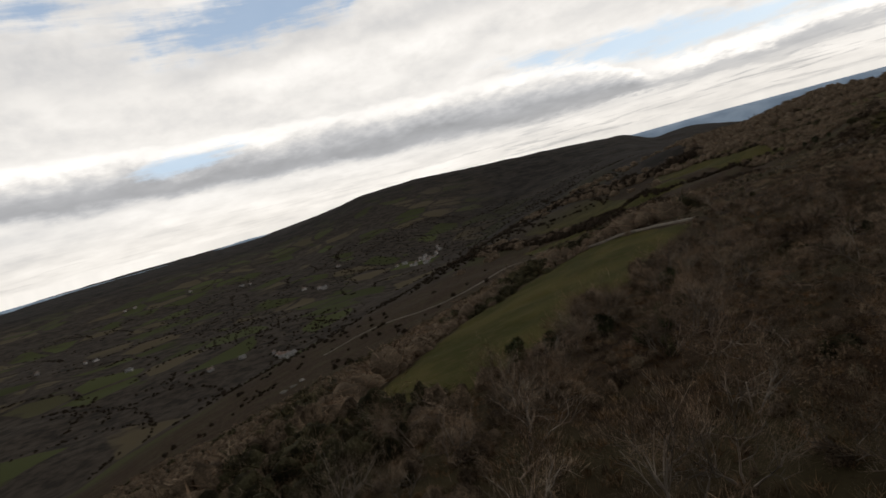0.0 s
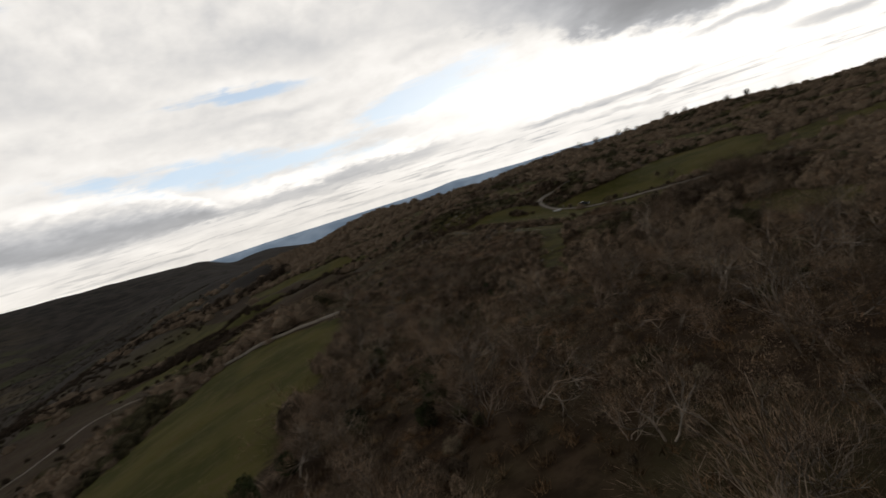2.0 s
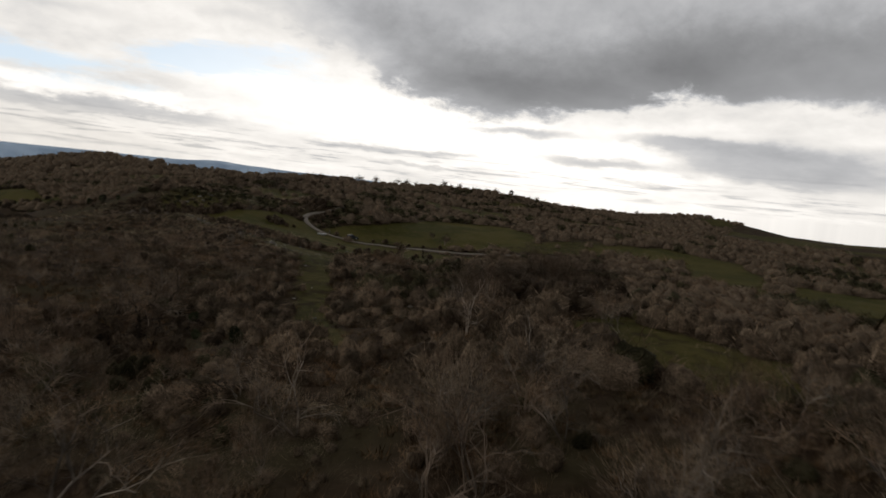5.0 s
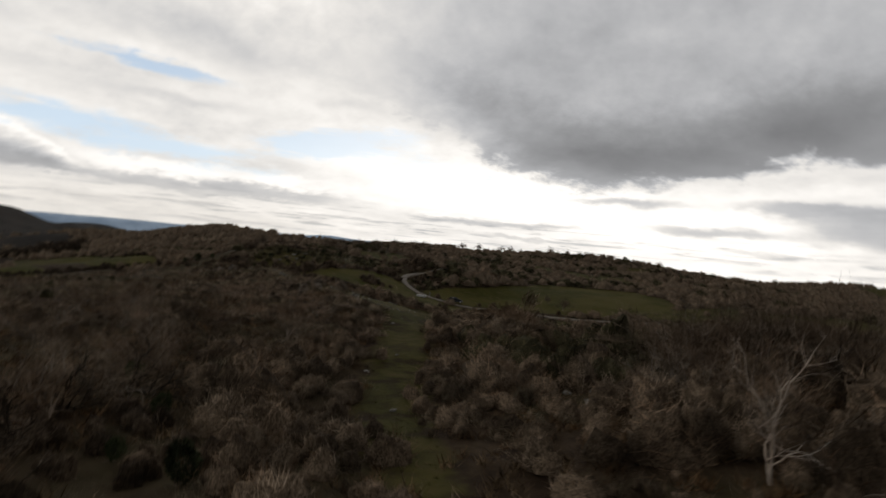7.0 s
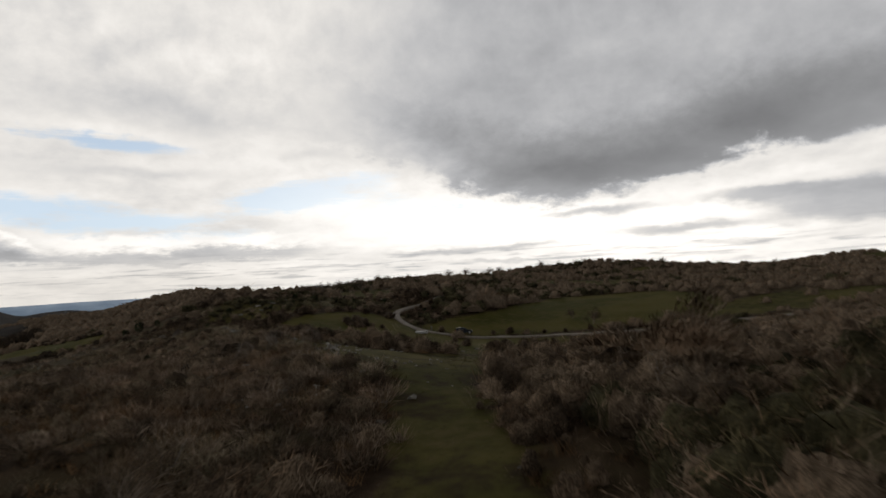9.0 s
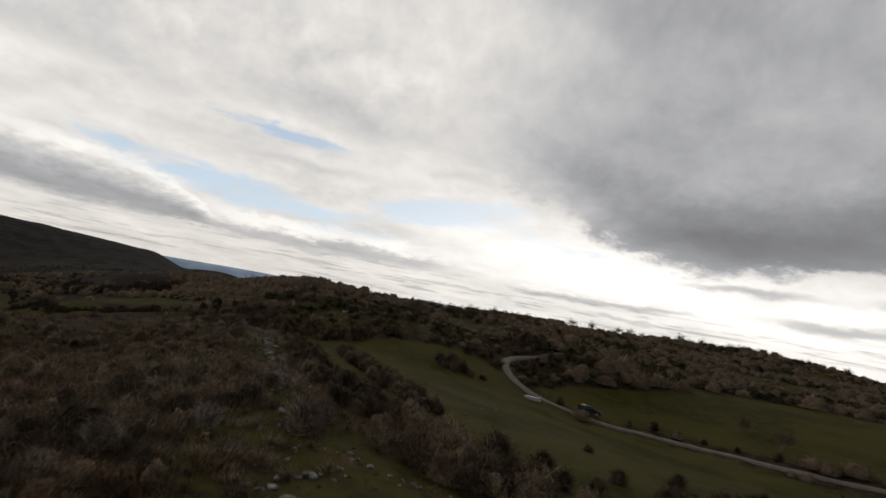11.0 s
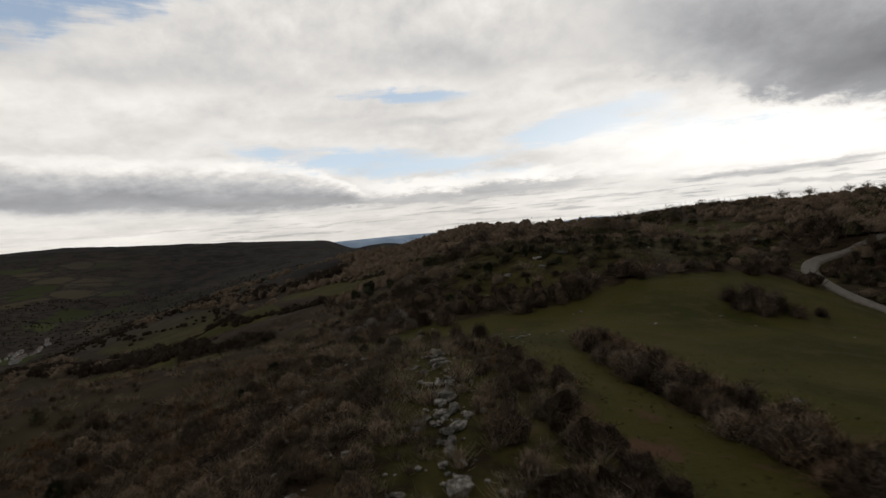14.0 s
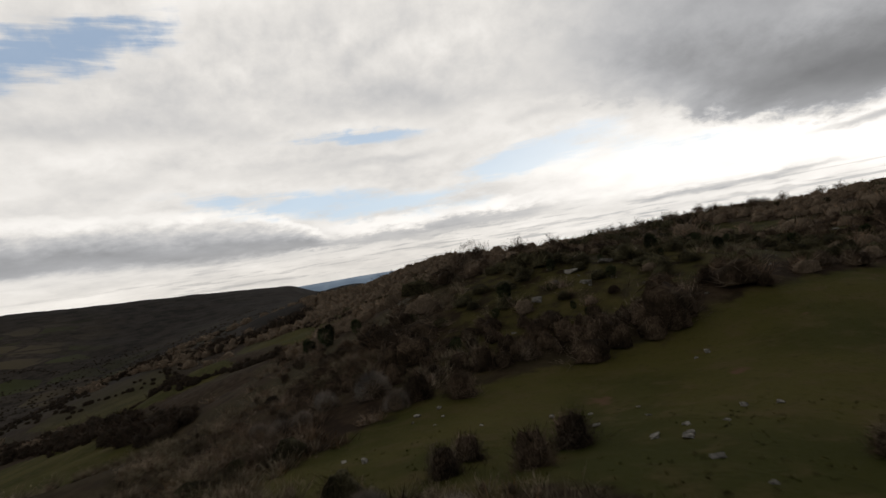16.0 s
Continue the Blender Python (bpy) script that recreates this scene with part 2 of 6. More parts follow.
def ground_material():
    mat, n, shader = surface("ground", 0.95)
    m, p = n.math, position(n)
    clumps, patches, grain = n.noise(p, 0.55, 6.0, 0.6), n.noise(p, 0.07, 5.0, 0.55, 0.5), n.noise(p, 3.5, 8.0, 0.7)
    grass, bare, far = attribute(n, "grass"), attribute(n, "bare"), attribute(n, "far")
    turf = n.mix(n.ramp(patches, 0.38, 0.62), (0.040, 0.041, 0.009), (0.070, 0.061, 0.016))
    turf = n.mix(n.ramp(clumps, 0.45, 0.72, 0.0, 0.75), turf, (0.084, 0.062, 0.026))
    turf = n.mix(n.ramp(grain, 0.52, 0.75, 0.0, 0.75), turf, (0.020, 0.022, 0.006))
    litter = n.mix(n.ramp(clumps, 0.38, 0.62), (0.024, 0.015, 0.009), (0.055, 0.037, 0.022))
    litter = n.mix(n.ramp(patches, 0.45, 0.66, 0.0, 0.7), litter, (0.054, 0.045, 0.022))
    litter = n.mix(n.ramp(grain, 0.48, 0.70, 0.0, 0.6), litter, (0.024, 0.016, 0.010))
    edge = n.ramp(m("ADD", grass, m("MULTIPLY_ADD", clumps, 0.9, -0.45)), 0.38, 0.62)
    colour = n.mix(edge, litter, turf)
    soil = n.ramp(m("ADD", bare, m("MULTIPLY_ADD", clumps, 1.0, -0.5)), 0.45, 0.65)
    colour = n.mix(soil, colour, n.mix(grain, (0.085, 0.046, 0.025), (0.125, 0.074, 0.044)))
    # the valley far off: small fields between hedges and woods
    cell = n.add("ShaderNodeTexVoronoi", voronoi_dimensions="2D")
    warp = n.add("ShaderNodeVectorMath", operation="MULTIPLY_ADD")
    drift = n.add("ShaderNodeTexNoise")
    n.link(drift.inputs["Vector"], p)
    drift.inputs["Scale"].default_value = 0.006
    n.link(warp.inputs[0], drift.outputs["Color"])
    warp.inputs[1].default_value = (90, 90, 0)
    n.link(warp.inputs[2], p)
    n.link(cell.inputs["Vector"], warp.outputs[0])
    cell.inputs["Scale"].default_value = 0.0105
    rim = n.add("ShaderNodeTexVoronoi", voronoi_dimensions="2D", feature="DISTANCE_TO_EDGE")
    n.link(rim.inputs["Vector"], warp.outputs[0])
    rim.inputs["Scale"].default_value = 0.0105
    pick = n.add("ShaderNodeSeparateColor")
    n.link(pick.inputs[0], cell.outputs["Color"])
    woods = n.noise(p, 0.0035, 5.0, 0.6, 0.6)
    field = n.mix(pick.outputs[0], (0.040, 0.046, 0.016), (0.068, 0.074, 0.026))
    field = n.mix(n.ramp(pick.outputs[1], 0.66, 0.72), field, (0.085, 0.068, 0.040))
    wood = n.mix(n.ramp(n.noise(p, 0.05, 6.0, 0.7), 0.35, 0.65), (0.024, 0.020, 0.016), (0.062, 0.050, 0.038))
    tilled = m("MULTIPLY", n.ramp(m("ADD", woods, m("MULTIPLY_ADD", pick.outputs[2], 0.30, -0.15)), 0.48, 0.54), n.ramp(rim.outputs["Distance"], 0.045, 0.09))
    tilled = m("MULTIPLY", tilled, attribute(n, "fields"))
    wood = n.mix(attribute(n, "fields"), n.mix(n.ramp(n.noise(p, 0.02, 6.0, 0.7), 0.35, 0.65), (0.016, 0.014, 0.012), (0.040, 0.033, 0.027)), wood)
    valley = n.mix(tilled, wood, field)
    n.link(shader.inputs["Base Color"], n.mix(far, colour, valley))
    bump(n, shader, m("MULTIPLY_ADD", clumps, 0.6, m("MULTIPLY", grain, 0.4)), 0.8, 0.22)
    return mat


def plant_material(name, dark, light, rough=0.9, green=None, vary=(0.42, 1.36)):
    """Twigs and leaves: each piece takes its own shade, each plant its tint."""
    mat, n, shader = surface(name, rough)
    geo = n.add("ShaderNodeNewGeometry")
    colour = n.mix(n.ramp(geo.outputs["Random Per Island"], 0.0, 1.0), dark, light)
    tint = n.ramp(n.noise(geo.outputs["Position"], 0.22, 3.0, 0.6), 0.40, 0.60)
    vigour = n.ramp(n.noise(geo.outputs["Position"], 0.45, 2.0, 0.5), 0.36, 0.64, *vary)
    warm = tuple(c * k for c, k in zip(dark, (1.15, 0.92, 0.75))) if green is None else green
    shaded = n.add("ShaderNodeVectorMath", operation="SCALE")
    n.link(shaded.inputs[0], n.mix(n.math("MULTIPLY", tint, 0.6), colour, warm))
    n.link(shaded.inputs[3], vigour)
    n.link(shader.inputs["Base Color"], shaded.outputs[0])
    return mat


def shaded_core_material(name, dark, light, vary=(0.42, 1.30), grain=17.0):
    """The tangle of twigs inside a bush: pale ends, the shade between them painted dark."""
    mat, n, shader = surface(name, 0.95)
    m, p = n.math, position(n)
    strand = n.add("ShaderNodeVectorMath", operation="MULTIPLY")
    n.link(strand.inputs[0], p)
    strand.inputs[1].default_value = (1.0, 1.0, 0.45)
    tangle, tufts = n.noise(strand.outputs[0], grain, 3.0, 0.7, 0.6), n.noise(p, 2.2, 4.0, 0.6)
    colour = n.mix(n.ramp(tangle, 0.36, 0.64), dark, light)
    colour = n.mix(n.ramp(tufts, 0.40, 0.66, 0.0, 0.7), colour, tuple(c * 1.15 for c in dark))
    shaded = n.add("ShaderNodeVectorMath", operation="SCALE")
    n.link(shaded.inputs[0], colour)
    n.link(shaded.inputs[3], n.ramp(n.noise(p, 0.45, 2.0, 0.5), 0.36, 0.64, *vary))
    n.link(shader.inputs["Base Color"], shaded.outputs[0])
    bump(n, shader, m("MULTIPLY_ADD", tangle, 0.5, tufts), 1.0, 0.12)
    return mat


def stone_material():
    mat, n, shader = surface("limestone", 0.88)
    p = position(n)
    rnd = n.add("ShaderNodeObjectInfo").outputs["Random"]
    colour = n.mix(n.ramp(n.noise(p, 4.0, 6.0, 0.65), 0.35, 0.65), (0.085, 0.077, 0.064), (0.40, 0.372, 0.325))
    colour = n.mix(n.ramp(n.noise(p, 11.0, 5.0, 0.6), 0.55, 0.68, 0.0, 0.85), colour, (0.055, 0.053, 0.046))
    colour = n.mix(n.ramp(rnd, 0.0, 1.0, 0.05, 0.7), colour, (0.10, 0.094, 0.082))
    colour = n.mix(n.ramp(n.noise(p, 7.0, 3.0), 0.63, 0.70, 0.0, 0.6), colour, (0.30, 0.27, 0.13))
    n.link(shader.inputs["Base Color"], colour)
    bump(n, shader, n.noise(p, 9.0, 8.0, 0.7), 0.9, 0.06)
    return mat


def plain(name, colour, rough=0.6, metal=0.0, scale=6.0, vary=0.25):
    mat, n, shader = surface(name, rough)
    k = n.ramp(n.noise(position(n), scale, 6.0, 0.65), 0.3, 0.7)
    n.link(shader.inputs["Base Color"], n.mix(k, tuple(c * (1 - vary) for c in colour), tuple(c * (1 + vary) for c in colour)))
    shader.inputs["Metallic"].default_value = metal
    shader.inputs["Specular IOR Level"].default_value = 0.5 if rough < 0.6 else 0.25
    return mat


GROUND = ground_material()
TWIG = plant_material("brown_twigs", (0.200, 0.149, 0.101), (0.352, 0.270, 0.192))
GREY_TWIG = plant_material("grey_twigs", (0.167, 0.124, 0.085), (0.319, 0.245, 0.173))
BRANCH = plant_material("lichened_bark", (0.165, 0.140, 0.113), (0.310, 0.266, 0.218))
# The cores carry the shade inside the bushes as dark colour.
CORE = shaded_core_material("brush_shade", (0.043, 0.030, 0.019), (0.220, 0.162, 0.108))
DARK_CORE = shaded_core_material("deep_shade", (0.021, 0.014, 0.009), (0.108, 0.078, 0.050))
OLIVE_CORE = shaded_core_material("olive_shade", (0.018, 0.016, 0.008), (0.085, 0.074, 0.040))
EVERGREEN = plant_material("evergreen_leaves", (0.020, 0.026, 0.012), (0.050, 0.058, 0.024), 0.7, (0.030, 0.040, 0.014))
DARK_TWIG = plant_material("dark_twigs", (0.098, 0.074, 0.053), (0.206, 0.160, 0.116))
PALE_TWIG = plant_material("pale_thorn_twigs", (0.22, 0.19, 0.16), (0.38, 0.34, 0.29))
OLIVE = plant_material("olive_brush", (0.070, 0.062, 0.032), (0.135, 0.118, 0.066))
HEATH = plant_material("grey_heath", (0.196, 0.155, 0.103), (0.360, 0.292, 0.198), 0.9, (0.170, 0.146, 0.093))
DRY = plant_material("dry_grass", (0.108, 0.068, 0.036), (0.211, 0.146, 0.082))
DEAD_LEAF = plant_material("dead_leaves", (0.090, 0.060, 0.038), (0.175, 0.125, 0.080))
BRACKEN = plant_material("dead_bracken", (0.195, 0.148, 0.107), (0.385, 0.302, 0.226))
CANOPY = plant_material("winter_canopy", (0.173, 0.128, 0.088), (0.270, 0.205, 0.143), vary=(0.80, 1.15))
CANOPY_CORE = shaded_core_material("canopy_shade", (0.087, 0.064, 0.043), (0.188, 0.141, 0.096), (0.80, 1.15), 6.0)
# Belt colours set low: the crowns' own shade is put into them.
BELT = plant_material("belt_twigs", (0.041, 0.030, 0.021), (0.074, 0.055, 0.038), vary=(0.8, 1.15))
BELT_CORE = shaded_core_material("belt_shade", (0.016, 0.012, 0.008), (0.047, 0.035, 0.024), (0.8, 1.15), 6.0)
STONE = stone_material()

# ---- the lie of the land ----
RISES = []


def rise(x, y, radius, height):
    RISES.append((x, y, radius, height))


def step(a, b, x):
    t = np.clip((x - a) / (b - a), 0, 1)
    return t * t * (3 - 2 * t)


def lattice(ix, iy):
    h = (ix.astype(np.int64) * 374761393 + iy.astype(np.int64) * 668265263) & 0xFFFFFFFF
    h = ((h ^ (h >> 13)) * 1274126177) & 0xFFFFFFFF
    return ((h ^ (h >> 16)) & 0xFFFF) / 65535.0


def roughness(x, y, size, seed=0):
    """Smooth noise between 0 and 1, with lumps of that size."""
    u, v = np.asarray(x, float) / size + seed * 17.3, np.asarray(y, float) / size - seed * 9.1
    iu, iv = np.floor(u), np.floor(v)
    fu, fv = u - iu, v - iv
    fu, fv = fu * fu * (3 - 2 * fu), fv * fv * (3 - 2 * fv)
    a, b = lattice(iu, iv), lattice(iu + 1, iv)
    c, d = lattice(iu, iv + 1), lattice(iu + 1, iv + 1)
    return (a + (b - a) * fu) * (1 - fv) + (c + (d - c) * fu) * fv


rise(107, 229, 17, -1.0)
# knolls and hollows of the plateau and of the benches below it
rise(-16, 436, 170, -22.4)
rise(-50, 0, 110, 16.0)
rise(140, 140, 45, -7.7)
rise(510, 340, 260, 8.3)
rise(21, 280, 45, -7.3)
rise(200, 300, 60, 5.2)
rise(-100, 350, 60, 7.2)
rise(850, 50, 260, 15.6)
rise(110, 235, 28, 7.6)
rise(35, 417, 28, 6.0)
rise(0, 150, 60, 3.6)
rise(-16, 436, 28, 1.8)
rise(-250, 400, 170, 9.0)
rise(450, 50, 200, -4.6)
rise(153, 295, 28, 2.0)
rise(250, 500, 110, 1.0)
rise(57, 223, 18, -3.5)
rise(-150, 0, 110, -6.3)
rise(42, 73, 28, -1.5)
rise(91, 104, 18, -2.8)
rise(374, 378, 45, -3.5)
rise(91, 371, 28, -5.6)
rise(100, 600, 110, -11.8)
rise(56, 292, 28, -4.2)
rise(200, 650, 110, 6.0)
rise(156, 203, 18, 3.7)
rise(200, 200, 60, -2.8)
rise(620, 150, 170, -9.9)
rise(720, 250, 170, 7.5)
rise(70, 462, 18, -3.7)
rise(0, 379, 28, -3.9)
rise(200, 60, 70, -2.9)
rise(134, 171, 28, -1.9)
rise(58, 156, 18, -2.6)
rise(97, 215, 18, 1.7)
rise(75, 159, 18, 1.5)
rise(139, 198, 10, -1.0)
rise(90, 195, 18, -1.4)
rise(90, 215, 18, 1.2)
rise(110, 195, 18, 2.6)
rise(110, 215, 18, -0.5)
rise(110, 235, 18, -1.2)
rise(130, 195, 18, 0.5)
rise(130, 215, 18, 0.6)
rise(170, 275, 18, -0.5)
rise(116, 667, 46, -8.6)
rise(163, 660, 46, -3.0)
rise(209, 649, 46, 2.8)
rise(214, 531, 37, -0.7)
rise(254, 634, 46, 2.9)
rise(205, 427, 28, -0.5)
rise(248, 516, 37, -7.0)
rise(297, 615, 46, -2.6)
rise(230, 413, 28, -1.0)
rise(281, 499, 37, -7.8)
rise(338, 593, 46, -9.1)
rise(254, 397, 28, -1.3)
rise(313, 478, 37, -3.4)
rise(377, 567, 46, -1.4)
rise(276, 379, 28, -2.2)
rise(342, 455, 37, -5.1)
rise(414, 538, 46, -2.1)
rise(297, 359, 28, -3.3)
rise(369, 429, 37, -4.5)
rise(448, 505, 46, -1.8)
rise(316, 338, 28, -4.3)
rise(394, 401, 37, -1.1)
rise(480, 470, 46, -1.4)
rise(334, 315, 28, 4.1)
rise(416, 370, 37, 3.3)
rise(349, 290, 28, 0.9)
rise(436, 338, 37, -0.5)
rise(361, 264, 28, 4.1)
rise(453, 305, 37, -1.3)
rise(553, 350, 46, -2.3)
rise(372, 237, 28, 2.9)
rise(467, 270, 37, -3.8)
rise(571, 306, 46, -7.9)
rise(380, 210, 28, 0.5)
rise(477, 234, 37, -3.6)
rise(584, 261, 46, -7.1)
rise(386, 182, 28, 0.7)
rise(485, 197, 37, -1.1)
rise(593, 214, 46, 1.6)
rise(599, 168, 46, 5.9)
rise(600, 121, 46, 4.9)
rise(40, 75, 13, -0.6)
rise(40, 90, 13, -0.5)
rise(53, 60, 13, 0.7)
rise(53, 75, 13, -0.5)
rise(53, 90, 13, -0.6)
rise(53, 165, 13, -1.0)
rise(53, 180, 13, -0.9)
rise(66, 135, 13, 0.6)
rise(66, 150, 13, 0.8)
rise(66, 165, 13, 0.8)
rise(79, 150, 13, -0.8)


def land(x, y):
    """Height of the ground: plateau, slope down to the valley, the long table mountain beyond."""
    x, y = np.asarray(x, float), np.asarray(y, float)
    u = -((x - 40) * 0.990 - (y - 200) * 0.139)
    r, az = np.hypot(x - 40, y - 80), np.degrees(np.arctan2(x - 40, y - 80))
    z = 10 - 0.30 * np.logaddexp(0, u / 25) * 25
    z = -150 + np.logaddexp(0, (np.maximum(z, -150) + 150) / 15) * 15
    east = step(500, 1600, r) * step(-5, 20, az)
    z = z * (1 - east) - 150 * east
    table = step(5.4, 2.0, az) * step(-125, -100, az)
    top = np.interp(az, [-60, -36, -30, -26, -20, -16, -11, -6, -2, 0.5, 3], [-60, -35, 12, 58, 68, 58, 44, 31, 15, 3, -12])
    k = step(1000, 2900, r)
    z = z + (top - z) * k * (0.45 + 0.55 * k) * table
    crest = np.interp(y, [60, 105, 135, 165, 190], [40, 61, 70.5, 75, 79])
    z = z + np.exp(-((x - crest) / 8) ** 2) * step(85, 110, y) * step(185, 165, y)
    for cx, cy, radius, height in RISES:
        z = z + height * np.exp(-((x - cx) ** 2 + (y - cy) ** 2) / radius ** 2)
    wild = step(250, 700, r)
    z = z + (roughness(x, y, 90, 1) - 0.6) * 9 * wild + (roughness(x, y, 300, 2) - 0.5) * 26 * step(500, 1100, r) * (1 - 0.8 * k * table)
    return z + (roughness(x, y, 5, 3) - 0.5) * 0.5 + (roughness(x, y, 1.7, 4) - 0.5) * 0.16


def level(x, y):
    return float(land(np.array([x]), np.array([y]))[0])


def inside(x, y, ring, soft=1.5):
    """1 within a ring of corners, 0 outside, with a soft edge of that width."""
    x, y = np.asarray(x, float), np.asarray(y, float)
    odd, near = np.zeros(x.shape, bool), np.full(x.shape, 1e9)
    for (ax, ay), (bx, by) in zip(ring, ring[1:] + ring[:1]):
        if ay != by:
            odd ^= ((ay > y) != (by > y)) & (x < (bx - ax) * (y - ay) / (by - ay) + ax)
        t = np.clip(((x - ax) * (bx - ax) + (y - ay) * (by - ay)) / ((bx - ax) ** 2 + (by - ay) ** 2), 0, 1)
        near = np.minimum(near, np.hypot(x - ax - t * (bx - ax), y - ay - t * (by - ay)))
    return np.clip(0.5 + np.where(odd, near, -near) / (2 * soft), 0, 1)


def beside(x, y, line):
    """Distance from a broken line."""
    x, y = np.asarray(x, float), np.asarray(y, float)
    near = np.full(x.shape, 1e9)
    for (ax, ay), (bx, by) in zip(line, line[1:]):
        t = np.clip(((x - ax) * (bx - ax) + (y - ay) * (by - ay)) / ((bx - ax) ** 2 + (by - ay) ** 2), 0, 1)
        near = np.minimum(near, np.hypot(x - ax - t * (bx - ax), y - ay - t * (by - ay)))
    return near


WEST_FIELD = [(-28, 46), (-28, 72), (-27, 101), (-17, 113), (-4, 132), (8, 127), (18, 108), (13, 92), (8, 78), (1, 63), (-5, 51), (-9, 40)]
PASTURE = [(79, 173), (74.5, 176), (71, 181), (71.5, 185.5), (76, 189.5), (80, 192), (92, 190), (113, 191), (121, 191), (125.4, 187), (124.4, 181), (124.4, 175.5), (127, 170.5), (132, 166), (142, 158), (149, 147), (152, 128), (124, 112), (100, 108), (90, 112), (80, 124), (78, 142), (77.6, 152.6), (78.9, 155), (80.2, 159), (80.3, 163), (79, 168)]
ROAD_FIELD = [(146, 163), (137, 169), (130, 174.5), (129, 180), (134, 182), (142, 184), (150, 183), (160, 183), (180, 186), (196, 186), (206, 176), (216, 160), (200, 135), (183, 130), (163, 139), (157, 150)]
EAST_FIELD = [(196, 112), (172, 80), (140, 58), (126, 47), (160, 50), (190, 55), (217, 68), (235, 98)]
FAR_EAST_FIELD = [(92, 19), (107, 30), (118, 41), (150, 46), (184, 50), (178, 38), (188, 24), (150, 17)]
STONY_TURF = [(82, 56), (62, 48), (58, 34), (46, 33), (44, 39), (54, 52)]
GLADE = [(36, 62), (37.4, 68), (44.4, 79), (51.6, 88), (60.5, 100), (62.5, 106), (66.5, 117), (69, 124), (76, 119), (92, 116), (92, 108), (72, 103), (62.5, 95), (50, 79), (41, 68), (37.6, 62)]
UPPER_BENCH = [(44, 537), (53, 592), (88, 604), (102, 520), (108, 400), (90, 300), (82, 240), (77, 300), (75, 398), (60, 470)]
MIDDLE_BENCH = [(-90, 579), (-60, 720), (-8, 610), (30, 480), (55, 394), (48, 373), (20, 397), (-25, 498)]
LOWER_BENCH = [(-78, 478), (-41, 462), (10, 372), (33, 318), (53, 255), (66, 206), (56, 206), (48, 218), (18, 290), (-22, 370), (-62, 430)]
MEADOWS = [WEST_FIELD, PASTURE, ROAD_FIELD, EAST_FIELD, FAR_EAST_FIELD, STONY_TURF, GLADE, UPPER_BENCH, MIDDLE_BENCH, LOWER_BENCH]
ROAD_LINE = [(172, 96), (165, 118), (156, 141), (149, 154), (142, 162), (134, 167), (128.6, 171.5), (126.3, 176), (126.2, 181), (127.6, 186.5), (131, 192), (135, 196.2), (139, 198.4), (143, 198.9), (147.5, 198.8), (154, 199.6), (160, 202.4), (164.4, 206.6), (166.2, 212), (164.6, 217.4), (159, 222)]
TRACK_LINE = [(-190, 300), (-162, 322), (-120, 290), (-90, 274), (-72, 296), (-60, 330), (-30, 300), (-14, 240), (-16, 190), (-12, 150), (-4, 134.5), (9, 129), (20, 112)]
WALL_LINE = [(62, 106), (66, 118), (69.5, 133), (71.5, 143), (73, 152), (74.6, 161), (75.4, 165.4)]
HEDGES = [[(88.2, 170.6), (86, 163.5), (85.5, 156), (85, 148), (84, 139)],
          [(-210, 800), (-140, 765), (-59, 738), (10, 622), (62, 610), (100, 612)],
          [(-190, 640), (-145, 603), (-82, 522), (-40, 490), (0, 405), (27, 336), (45, 280), (58, 236)],
          [(-7, 499), (37, 389), (58, 382), (77, 322), (79, 238)],
          [(-40, 40), (-40, 75), (-40, 105), (-27, 124), (-12, 146), (2, 147), (16, 138)],
          [(146, 187), (160, 187), (188, 191), (212, 180)],
          [(60, 560), (86, 500), (98, 440)]]
# the bare wood that the flight begins over
WOOD = [(-18, -30), (-14, 20), (-7, 44), (2, 60), (10, 76), (18, 96), (24, 116), (40, 112), (41, 96), (35, 80), (31, 68), (30, 58), (38, 50), (42, 40), (40, 28), (56, 20), (60, -10), (30, -35)]


def open_slope(x, y):
    """The grassy flank west of the ridge."""
    crest = np.interp(y, [60, 105, 135, 165, 190, 400], [40, 61, 70.5, 75, 79, 95])
    return step(9, 17, crest - x) * step(150, 172, y) * step(560, 470, y) * np.maximum(step(270, 330, y), step(-30, 5, x))


def hill_grass(x, y):
    """Rough grazing in patches on the hills east of the plateau."""
    return step(0.64, 0.76, roughness(x, y, 38, 81)) * step(115, 145, x) * step(-40, 0, y) * (beside(x, y, ROAD_LINE) > 6)


def meadow(x, y, soft=1.5):
    k = np.zeros(np.shape(x))
    for ring in MEADOWS:
        k = np.maximum(k, inside(x, y, ring, soft))
    return k


def mesh_of(name, verts, faces, mat, smooth=False, **values):
    """A mesh from arrays of corners and of equal-sided faces; values: floats for each corner."""
    me = bpy.data.meshes.new(name)
    verts, faces = np.asarray(verts, np.float32), np.asarray(faces, np.int32)
    me.vertices.add(len(verts))
    me.vertices.foreach_set("co", verts.ravel())
    me.loops.add(faces.size)
    me.loops.foreach_set("vertex_index", faces.ravel())
    me.polygons.add(len(faces))
    me.polygons.foreach_set("loop_start", np.arange(0, faces.size, faces.shape[1], dtype=np.int32))
    if smooth:
        me.polygons.foreach_set("use_smooth", np.ones(len(faces), bool))
    for key, data in values.items():
        me.attributes.new(key, "FLOAT", "POINT").data.foreach_set("value", np.asarray(data, np.float32))
    me.materials.append(mat)
    me.update(calc_edges=True)
    return me


